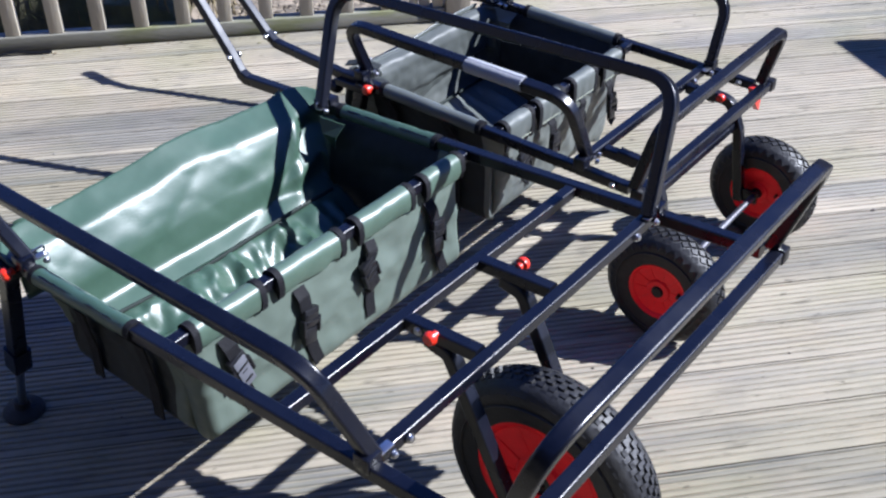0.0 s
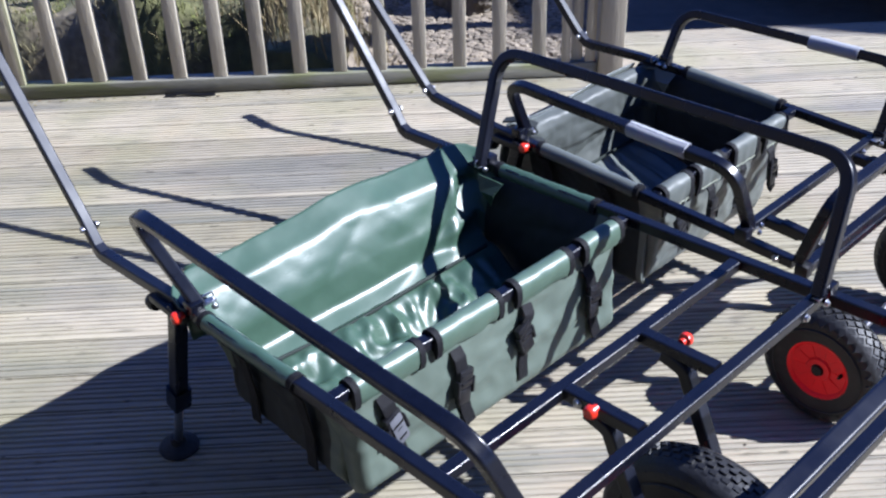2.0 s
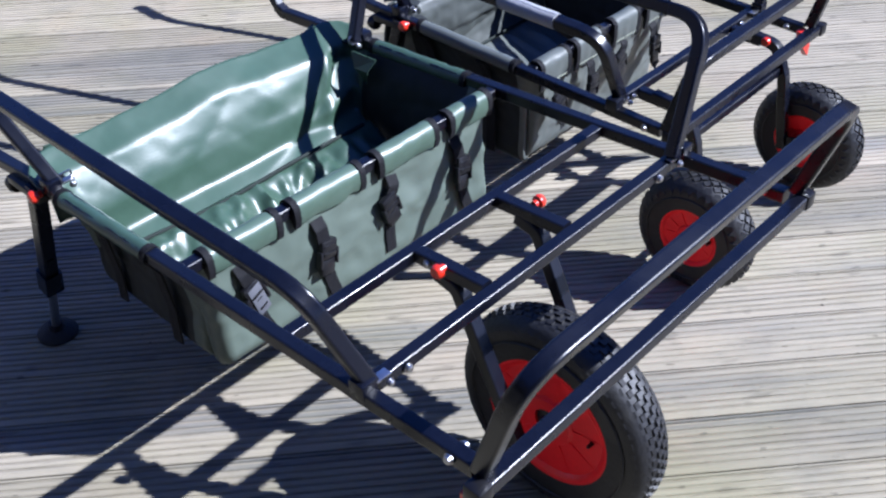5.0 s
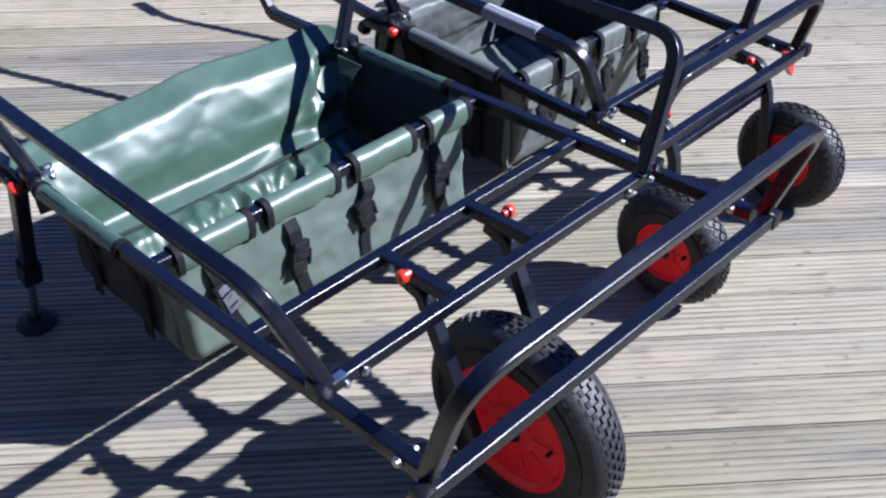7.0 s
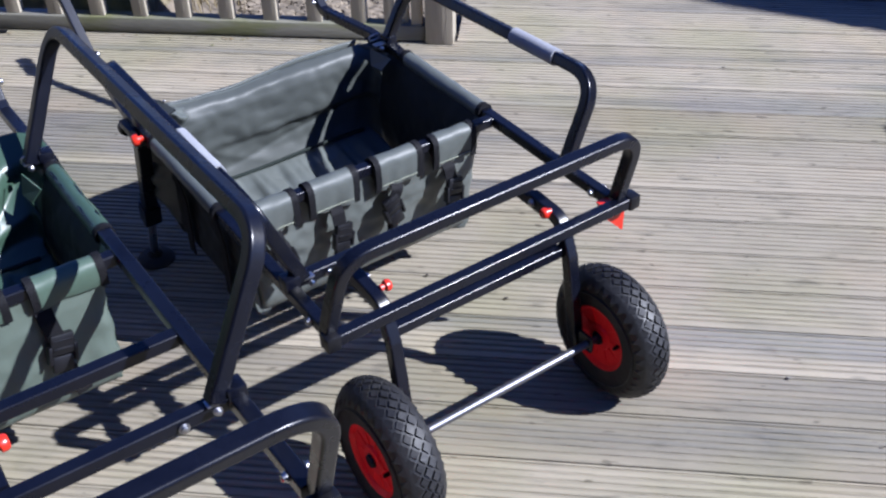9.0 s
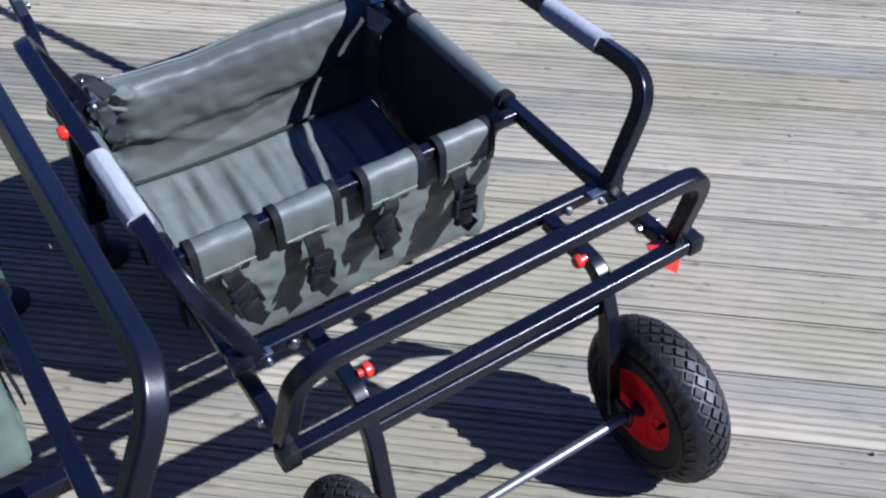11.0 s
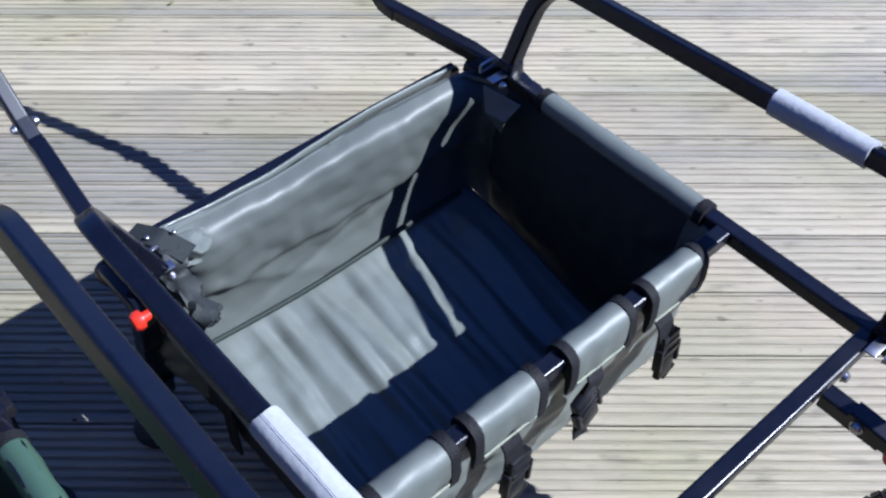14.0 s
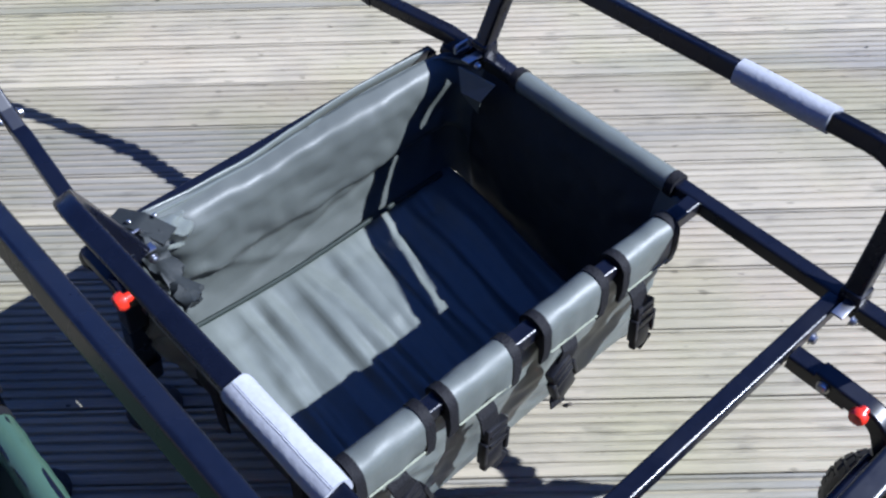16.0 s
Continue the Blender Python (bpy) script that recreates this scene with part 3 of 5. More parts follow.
# ---- bags ----
def bag(m, label, mat, outer, d, Z):
    """An open-topped tarpaulin bag that hangs in the frame of a barrow."""
    g = thing("carry_bag", m, label, "bag")
    u0, u1, w, floor_z = d["rear"], d["front"], d["half"], d["floor"]
    n_ring, n_lev = 264, 50
    rc = 0.035

    def ring_pt(s):
        """Point on a rounded rectangle, with its outward normal; s from 0 to 1, starting mid front."""
        a, b = (u1 - u0) / 2, w
        per = [b - rc, rc * math.pi / 2, 2 * (a - rc), rc * math.pi / 2, 2 * (b - rc), rc * math.pi / 2, 2 * (a - rc), rc * math.pi / 2, b - rc]
        t = s * sum(per)
        c = (u0 + u1) / 2
        k = 0
        while k < 8 and t > per[k]:
            t -= per[k]
            k += 1
        if k == 0:
            return c + a, t, 1, 0
        if k == 8:
            return c + a, -(b - rc) + t, 1, 0
        if k == 2:
            return c + a - rc - t, b, 0, 1
        if k == 4:
            return c - a, b - rc - t, -1, 0
        if k == 6:
            return c - a + rc + t, -b, 0, -1
        cx, cy = {1: (c + a - rc, b - rc), 3: (c - a + rc, b - rc), 5: (c - a + rc, -b + rc), 7: (c + a - rc, -b + rc)}[k]
        ang = t / rc + {1: 0, 3: math.pi / 2, 5: math.pi, 7: 1.5 * math.pi}[k]
        return cx + rc * math.cos(ang), cy + rc * math.sin(ang), math.cos(ang), math.sin(ang)

    def crumple(p, amp):
        q = p * d["fold"] + Vector((d["seed"], 0, 0))
        r = 1 - abs(noise.noise(q)) * 2.0
        r2 = 1 - abs(noise.noise(q * 2.1 + Vector((4, 1, 7)))) * 2.0
        r3 = noise.noise(q * 4.3 + Vector((1, 8, 2)))
        return amp * (r * 0.75 + r2 * 0.45 + r3 * 0.30)

    def crease(x, wd):
        return math.exp(-math.sqrt((x / wd) ** 2 + 0.06))

    def rim(u, v, rear):
        """Height of the top edge: it stands up behind, with a peak towards one corner."""
        a = v / w
        return Z(u) + rear * (d["rear_rise"] * (1 - d["droop"] * abs(a) ** 3) + d["peak"] * math.exp(-((a - d["peak_at"]) / d["peak_wide"]) ** 2) + d["hump"] * math.exp(-((a - 0.12) / 0.34) ** 2) + 0.004 * math.sin(a * 5 + d["seed"]) + d["ragged"] * (0.5 - 2 * abs(noise.noise(Vector((a * 2.4, d["seed"], 3)))) - 0.8 * abs(noise.noise(Vector((a * 6.0, d["seed"], 8))))))

    def over(a):
        return 1 - d["bow"] * a * a - d["taper"] * a
    nominal = Z(u0) + d["rear_rise"]
    heel_z = floor_z + d["heel"]
    line = fillet([Vector((o, 0, heel_z + (nominal - heel_z) * g + dz)) for o, g, dz in d["wall"]], d["bend"], 5)
    run = [0.0]
    for p, q in zip(line, line[1:]):
        run.append(run[-1] + (q - p).length)
    wall = []
    for lv in range(n_lev):
        t, k = run[-1] * lv / (n_lev - 1), 0
        while k < len(run) - 2 and run[k + 1] < t:
            k += 1
        p = line[k].lerp(line[k + 1], min(1.0, (t - run[k]) / max(1e-6, run[k + 1] - run[k])))
        wall.append((p.x, (p.z - heel_z) / (nominal - heel_z)))
    ridge_out = d["wall"][1][0]
    edge_out = d["wall"][0][0] - ridge_out
    bm = B()
    levels = []
    for lv in range(n_lev):
        row = []
        for i in range(n_ring):
            u, v, nu, nv = ring_pt(i / n_ring)
            rear = max(0.0, -nu) ** 1.5
            front = max(0.0, nu) ** 1.5
            side = abs(nv)
            ang = v / w
            top = rim(u, v, rear) - 0.003 * side - 0.006 * front
            f = lv / (n_lev - 1)
            fs = f + (d["skew"] * ang + 0.035 * noise.noise(Vector((v * 5, d["seed"], 2)))) * math.sin(math.pi * f)
            k = min(n_lev - 2, max(0, int(fs * (n_lev - 1))))
            t = fs * (n_lev - 1) - k
            wo, wg = wall[k][0] * (1 - t) + wall[k + 1][0] * t, wall[k][1] * (1 - t) + wall[k + 1][1] * t
            bottom = floor_z + d["heel"] * rear
            z = bottom + (top - bottom) * ((1 - f) * (1 - rear) + wg * rear)
            # the rear wall: a strip folded back on top, a ridge, the hanging sheet, a roll into the floor
            roll = wo if wo < ridge_out else ridge_out + (wo - ridge_out) * over(ang)
            for ka, kf, c, wd, amp in d["folds"]:
                roll += amp * crease(ka * ang + kf * f - c, wd) * math.sin(math.pi * min(1, 0.08 + f * 0.9))
            out = rear * roll
            out += side * (0.011 * (1 - f) ** 8 - 0.005 - 0.018 * math.sin(math.pi * f) - 0.010 * f)
            out += front * (-d["tuck"] * f)
            out -= (side + front - side * front) * (1 - rear) * 0.020 * max(0.0, (f - 0.84) / 0.16) ** 2.2
            out -= 4 * (max(0.0, nu) * nv) ** 2 * 0.030 * f ** 1.5
            p = Vector((u + nu * out, v + nv * out, z))
            amp = (d["crush"] * rear + 0.0065 * (side + front)) * (1 + d["corner"] * math.exp(-((ang + 0.95) / 0.16) ** 2) * (rear > 0.1))
            p += Vector((nu, nv, 0)) * crumple(p, amp * math.sin(math.pi * min(1, 0.15 + f * 0.8)))
            p.x += rear * d["slump"] * noise.noise(Vector((d["seed"], v * 3.2 + f * d["slant"], f * 3.2))) * math.sin(math.pi * min(1, 0.1 + f * 0.9))
            row.append(bm.verts.new(p))
        levels.append(row)
    for a, b in zip(levels, levels[1:]):
        for i in range(n_ring):
            j = (i + 1) % n_ring
            bm.faces.new((a[i], b[i], b[j], a[j]))
    # floor sheet, creased across
    ua, ub_ = u0 + d["lean"] - 0.004, u1 - d["tuck"] - 0.017
    grid = []
    for i in range(61):
        row = []
        for j in range(101):
            u, v = ua + (ub_ - ua) * i / 60, (w - 0.029) * (j / 50 - 1)
            edge = min(1, min(i, 60 - i) / 8) * min(1, min(j, 100 - j) / 13)
            cr = noise.noise(Vector((u * 3.5 + d["seed"], v * 26, 1))) + 0.6 * noise.noise(Vector((u * 5 + d["seed"], v * 55, 4))) + 0.16 * noise.noise(Vector((u * 8, v * 110, 9)))
            h = max(0.0, 1 - i / 60 / d["slope"])
            z = floor_z + 0.002 + d["heel"] * h * h * (3 - 2 * h) - d["sag"] * edge + edge * (d["crease"] * cr + crumple(Vector((u, v, 0)), d["rumple"]))
            row.append(bm.verts.new((u, v, z)))
        grid.append(row)
    for r0, r1 in zip(grid, grid[1:]):
        for j in range(100):
            bm.faces.new((r0[j], r0[j + 1], r1[j + 1], r1[j]))
    bmesh.ops.recalc_face_normals(bm, faces=bm.faces)
    sheet = {v for row in grid for v in row}
    for f in bm.faces:
        if f.verts[0] in sheet and f.normal.z > 0:
            f.normal_flip()
    body = part("bag_body", bm, outer, g, d["body_label"], 60)
    for extra in (mat, SIDE_CLOTH, SIDE_CLOTH):
        body.data.materials.append(extra)
    for f in body.data.polygons:
        c = f.center
        if abs(c.y) > w - 0.040 and abs(f.normal.y) > 0.6 and c.x < u1 - d["panel"] and c.x > u0 + 0.03:
            f.material_index = 2
    so = body.modifiers.new("thickness", "SOLIDIFY")
    so.thickness, so.offset, so.material_offset, so.material_offset_rim = 0.003, 0, 1, 1
    # hem along the rear top edge
    bm = B()
    pts = []
    for i in range(25):
        s = 0.5 + (i / 24 - 0.5) * 0.30
        u, v, nu, nv = ring_pt(s)
        rear = max(0.0, -nu) ** 1.5
        back = (ridge_out + edge_out * over(v / w)) * rear
        pts.append(Vector((u + nu * back, v, rim(u, v, rear) - 0.003)))
    sweep(bm, pts, profile(0.0046, 0.008, 0.002))
    part("hem", bm, WEBBING if d["dark_hem"] else mat, g, "stitched top hem")
    # folded lid behind the rear wall
    bm = B()
    rows = []
    for i in range(25):
        v = (i / 24 - 0.5) * 2 * (w - 0.03)
        row = []
        for j in range(11):
            f = j / 10
            zt = rim(u0, v, 1) + d["lid_rise"] * (0.5 + 0.5 * math.sin(v * 9 + d["seed"]))
            edge = u0 - ridge_out - edge_out * over(v / w)
            p = Vector((edge - 0.010 - 0.030 * math.sin(f * 2.6), v * (1 + 0.02 * f), zt - f * 0.17))
            p.x += crumple(p * 1.0, 0.005) * f
            row.append(bm.verts.new(p))
        rows.append(row)
    for a, b in zip(rows, rows[1:]):
        for j in range(10):
            bm.faces.new((a[j], b[j], b[j + 1], a[j + 1]))
    lid = part("folded_lid", bm, mat, g, "lid flap folded down behind", 60)
    so = lid.modifiers.new("thickness", "SOLIDIFY")
    so.thickness, so.offset = 0.003, 0
    # piping along the fold between rear wall and floor
    bm = B()
    pts = []
    for i in range(30):
        v = (i / 29 - 0.5) * 2 * (w - 0.05)
        pts.append(Vector((u0 + d["lean"] + 0.006 + 0.006 * math.sin(v * 9 + 1), v, floor_z + d["heel"] + 0.008 + 0.004 * math.sin(v * 14))))
    rod(bm, pts, d["pipe"], seg=8)
    part("piping", bm, TRIM, g, "dark piping along the inner seam")
    # sleeves round the side rails
    for s in (-1, 1):
        bm = B()
        a, b = d["sleeve"]
        pts = [Vector((a + (b - a) * i / 16, s * d["rail"], Z(a + (b - a) * i / 16) + 0.001)) for i in range(17)]
        pr = [(0.0158 * math.cos(2 * math.pi * i / 14), 0.0158 * math.sin(2 * math.pi * i / 14)) for i in range(14)]
        sweep(bm, pts, pr)
        for v in bm.verts:
            v.co += Vector((0, noise.noise(v.co * 40), noise.noise(v.co * 40 + Vector((0, 9, 0))))) * 0.0016
        part("rail_sleeve", bm, mat, g, d["body_label"])
        for uu in (a, b):
            bm = B()
            pts = [Vector((uu - 0.006, s * d["rail"], Z(uu) + 0.001)), Vector((uu + 0.006, s * d["rail"], Z(uu) + 0.001))]
            sweep(bm, pts, [(0.0172 * math.cos(2 * math.pi * i / 14), 0.0172 * math.sin(2 * math.pi * i / 14)) for i in range(14)])
            part("binding", bm, WEBBING, g, "black webbing edge binding")
    # D rings and tabs at the rear corners
    for s in (-1, 1):
        cu, cv, cz = u0 - 0.01, s * (w - 0.006), Z(u0) + 0.010
        tab = part("corner_tab", box(B(), cu - 0.018, cu + 0.014, cv - 0.012, cv + 0.012, cz - 0.004, cz - 0.001, 0.001, None), WEBBING, g, "black webbing corner tab")
        bm = B()
        sweep(bm, fillet([Vector((cu + 0.012, cv - s * 0.004 + a, cz + 0.004 + c)) for a, c in ((-0.013, 0.0), (0.013, 0.0), (0.013, 0.012), (-0.013, 0.012), (-0.013, 0.001))], 0.008),
              [(0.002 * math.cos(i * 1.05), 0.002 * math.sin(i * 1.05)) for i in range(6)], (1, 0, 0.2))
        part("ring", bm, CHROME, tab, "small bright metal D ring")
    # loose corner of cloth by the rear upright
    bm = B()
    z0 = Z(u0) - 0.004
    vs = [bm.verts.new(p) for p in ((u0 + 0.018, w - 0.030, z0 + 0.010), (u0 + 0.075, w - 0.016, z0 + 0.002), (u0 + 0.066, w - 0.034, z0 - 0.022), (u0 + 0.052, w - 0.026, z0 - 0.055), (u0 + 0.034, w - 0.040, z0 - 0.020))]
    bm.faces.new(vs)
    flap = part("corner_flap", bm, mat, g, "loose corner of the cloth", 0)
    so = flap.modifiers.new("thickness", "SOLIDIFY")
    so.thickness = 0.003
    if d["gather"]:
        # the cloth bunches up in one rear corner: a pinched ridge on the wall, a dark roll along the rail, a tab over it
        in_w = w - 0.018
        bm = B()
        rows = []
        for i in range(33):
            row = []
            for j in range(21):
                a, b = i / 32, j / 20
                p = Vector((u0 - 0.016 + 0.010 * b, -in_w + 0.012 + 0.085 * a, Z(u0) + 0.006 - 0.055 * b - 0.016 * a))
                ridge = math.exp(-((b - 0.22 - 0.30 * a + 0.10 * math.sin(a * 9)) / 0.17) ** 2) * (1 - 0.75 * a)
                q = Vector((a * 3.1, b * 2.6, 3.0))
                k = 0.034 * ridge + 0.010 * (0.45 - abs(noise.noise(q))) + 0.003 * (0.4 - abs(noise.noise(q * 2.4)))
                row.append(bm.verts.new(p + Vector((0.9, 0.1, 0.45)) * (k * math.sin(math.pi * min(1, 0.10 + 0.85 * a)) ** 0.5 - 0.034 * max(a * a, (2 * b - 1) ** 4))))
            rows.append(row)
        for r0, r1 in zip(rows, rows[1:]):
            for j in range(20):
                bm.faces.new((r0[j], r0[j + 1], r1[j + 1], r1[j]))
        fold = part("gathered_corner", bm, mat, g, "bunched and creased cloth", 60)
        so = fold.modifiers.new("thickness", "SOLIDIFY")
        so.thickness = 0.003
        bm = B()
        pts = fillet([Vector((u0 + 0.004, -in_w + 0.014, Z(u0) + 0.016)), Vector((u0 + 0.018, -in_w + 0.006, Z(u0) - 0.016)), Vector((u0 + 0.060, -in_w + 0.008, Z(u0) - 0.026)), Vector((u0 + 0.092, -in_w + 0.012, Z(u0) - 0.034))], 0.03, 9)
        pts = pts[:1] + [p.lerp(q, k / 4) for p, q in zip(pts, pts[1:]) for k in (1, 2, 3, 4)]
        sweep(bm, pts, [(0.0140 * (1 + 0.25 * math.sin(3 * i * 0.35 + 1)) * math.cos(i * 0.35), 0.0105 * (1 + 0.25 * math.sin(2 * i * 0.35)) * math.sin(i * 0.35)) for i in range(18)])
        for v in bm.verts:
            v.co += Vector((noise.noise(v.co * 70), noise.noise(v.co * 70 + Vector((0, 9, 0))), noise.noise(v.co * 70 + Vector((3, 0, 5))))) * 0.010
        part("cloth_roll", bm, SIDE_CLOTH, g, "rolled black edge of the side panel")
        bm = B()
        pts = [Vector((u0 + 0.020, -in_w + 0.030, Z(u0) + 0.008)), Vector((u0 - 0.014, -in_w + 0.012, Z(u0) + 0.021)), Vector((u0 - 0.052, -in_w - 0.004, Z(u0) + 0.012))]
        sweep(bm, fillet(pts, 0.03), profile(0.030, 0.004, 0.0018), (0, 0, 1))
        tabp = part("pull_tab", bm, SIDE_CLOTH, g, "short folded tab of black cloth")
        for du, dv in ((-0.008, 0.030), (-0.020, 0.002)):
            bm = B()
            lathe(bm, [(0.0001, 0), (0.0030, 0), (0.0030, 0.0014), (0.0020, 0.0026), (0.0001, 0.003)], 12, Matrix.Translation((u0 + du, -in_w + dv, Z(u0) + 0.0225)))
            part("rivet", bm, CHROME, tabp, "small bright rivet")
    # webbing down the side walls
    for s in (-1, 1):
        for uu in d["side_straps"]:
            bm = B()
            zt = Z(uu)
            pts = [Vector((uu, s * (d["rail"] + 0.004), zt - 0.020)), Vector((uu, s * (w - 0.004), zt - 0.06)), Vector((uu + 0.006, s * (w - 0.012), zt - 0.14)), Vector((uu + 0.01, s * (w - 0.008), floor_z + 0.01))]
            sweep(bm, fillet(pts, 0.05), profile(0.0035, 0.026, 0.001, 2), (1, 0, 0))
            part("side_strap", bm, WEBBING, g, "black webbing strap")
    for piece in g.children:
        piece.matrix_basis = Matrix.Translation((0, d["mid"], 0)) @ piece.matrix_basis
    # loops round the front bar, straps and buckles below
    ub, zb = d["bar"], Z(d["bar"])
    def drop(r, low):
        """Section of a loop: round the bar, with a flap that hangs down in front."""
        ring = [(r * math.cos(math.radians(t)), r * 0.96 * math.sin(math.radians(t))) for t in range(0, 291, 15)]
        return ring + [(r - 0.0080, -0.024 if low > 0.026 else -low * 0.8), (r - 0.0070, -low), (r - 0.0030, -low), (r + 0.0008, -0.5 * low)]

    for a, b in d["loops"]:
        bm = B()
        pts = [Vector((ub, a + (b - a) * i / 14, zb)) for i in range(15)]
        sweep(bm, pts, drop(0.0180, d["apron"]))
        for v in bm.verts:
            hang = max(0.0, zb - 0.015 - v.co.z) / 0.03
            v.co += Vector((noise.noise(v.co * 45), 0, noise.noise(v.co * 45 + Vector((0, 9, 0))))) * 0.0016
            v.co += Vector((0.006 * noise.noise(Vector((v.co.y * 38, 2, d["seed"]))), 0, 0.006 * noise.noise(Vector((v.co.y * 50, 7, d["seed"]))))) * hang
        loop = part("bar_loop", bm, d["sleeve_mat"], g, d["body_label"])
        if d["apron"] > 0.04:
            part("stitching", box(B(), ub + 0.0170, ub + 0.0192, a + 0.008, b - 0.008, zb - 0.0385, zb - 0.0372), STITCH, loop, "pale stitched seam")
        for vv in (a, b):
            bm = B()
            sweep(bm, [Vector((ub, vv - 0.006, zb)), Vector((ub, vv + 0.006, zb))], drop(0.0193, d["apron"] + 0.003))
            part("binding", bm, WEBBING, loop, "black webbing edge binding")
    for k, v in enumerate(d["straps"]):
        L, tw = d["strap_len"] * (1 + 0.15 * math.sin(k * 2.3)), 0.014 * math.sin(k * 1.9 + 1)
        off = 0.023 + 0.005 * math.sin(k * 2.9)
        z1, z2 = zb - 0.03, zb - 0.03 - L
        bm = B()
        top = [Vector((ub + 0.010, v, zb - 0.038)), Vector((ub + 0.022, v + tw * 0.2, zb - 0.054)), Vector((ub + off, v + tw * 0.8, z2))]
        sweep(bm, fillet(top, 0.03), profile(0.0265, 0.0032, 0.001, 2), (1, 0, 0))
        st = part("strap", bm, WEBBING, g, "black webbing strap")
        mm = Matrix.Translation((ub + off + 0.002, v + tw * 1.1, z2 - 0.022)) @ pose(0, 0, 0, 14 * math.sin(k * 3 + 2), -10 + 6 * math.sin(k), 8)
        for nm, bx in (("buckle", (-0.0065, 0.0065, -0.0185, 0.0185, -0.004, 0.030, 0.003)), ("buckle_clip", (-0.0050, 0.0050, -0.0165, 0.0165, -0.034, -0.006, 0.003)),
                       ("buckle_bar", (0.0050, 0.0085, -0.0150, 0.0150, 0.004, 0.009, 0.001)), ("buckle_bar", (0.0050, 0.0080, -0.0150, 0.0150, 0.018, 0.022, 0.001)),
                       ("buckle_arm", (-0.0045, 0.0075, -0.0225, -0.0165, -0.018, 0.012, 0.0015)), ("buckle_arm", (-0.0045, 0.0075, 0.0165, 0.0225, -0.018, 0.012, 0.0015))):
            part(nm, box(B(), *bx, mm), BUCKLE, st, "black plastic side release buckle" if nm == "buckle" else "")
        # pale plate: the buckle's sunlit face put in as colour, with print bars
        if d["tag"] and k == 0:
            tag = part("tag", box(B(), 0.0070, 0.0082, -0.0135, 0.0135, -0.030, 0.024, 0.0004, mm), LIT_TAG, st, "pale plate for the printed tag and the buckle's sunlit face")
            for r0, r1, q in ((0.006, 0.009, 0.009), (-0.003, -0.001, 0.006), (-0.021, -0.017, 0.009)):
                part("print_bar", box(B(), 0.0081, 0.0085, -q, q, r0, r1, 0, mm), BUCKLE, tag, "dark printed bar")
        bm = B()
        z3 = z2 - 0.052
        tail = [Vector((ub + off, v + tw * 1.2, z3)), Vector((ub + off * 1.05, v + tw * 1.6 + 0.004, z3 - d["tail"] * 0.5)), Vector((ub + off * 1.0 + 0.004, v + tw * 2.1 + 0.010, z3 - d["tail"]))]
        sweep(bm, fillet(tail, 0.03), profile(0.0245, 0.0028, 0.001, 2), (1, 0, 0))
        part("tail", bm, WEBBING, st, "loose black webbing end")
    return g


bag(GM, "glossy green tarpaulin bag slung in the single-wheel barrow", PVC_GREEN, CLOTH_GREEN,
    dict(tag=True, hump=0.005, rear=-0.758, front=-0.394, panel=0.058, half=0.344, mid=0.009, floor=0.215, heel=0.055, slope=0.32, skew=0.06, crush=0.0022, bend=0.030, taper=0.0, bow=0.05, droop=0.22, sleeve_mat=SLEEVE_GREEN, wall=((0.090, 1, 0), (0.036, 1, -0.032), (-0.006, 0.40, 0), (-0.020, 0.12, 0), (-0.056, 0, 0)), pipe=0.0042, gather=False, apron=0.028, rear_rise=0.030, peak=0.012, peak_at=0.98, peak_wide=0.10, ragged=0.003, corner=1.0, folds=((1, 0.25, 0.86, 0.05, -0.024), (1, 0.9, 1.22, 0.07, 0.020), (0.5, 1, 1.02, 0.05, -0.010), (1, -0.5, 0.15, 0.12, -0.005), (0.8, 0.9, 0.35, 0.10, 0.004)), lean=0.055, tuck=-0.020, sag=0.012, fold=9.0, seed=1.3, rail=0.361,
         sleeve=(-0.72, -0.468), bar=-0.395, loops=((-0.306, -0.172), (-0.135, 0.009), (0.053, 0.190), (0.232, 0.334)), straps=(-0.255, -0.095, 0.078, 0.238),
         tail=0.060, strap_len=0.050, lid_rise=-0.035, dark_hem=False, slump=0.007, slant=2.5, rumple=0.034, crease=0.0008, side_straps=(-0.50, -0.66), body_label="smooth green tarpaulin"), GZ)
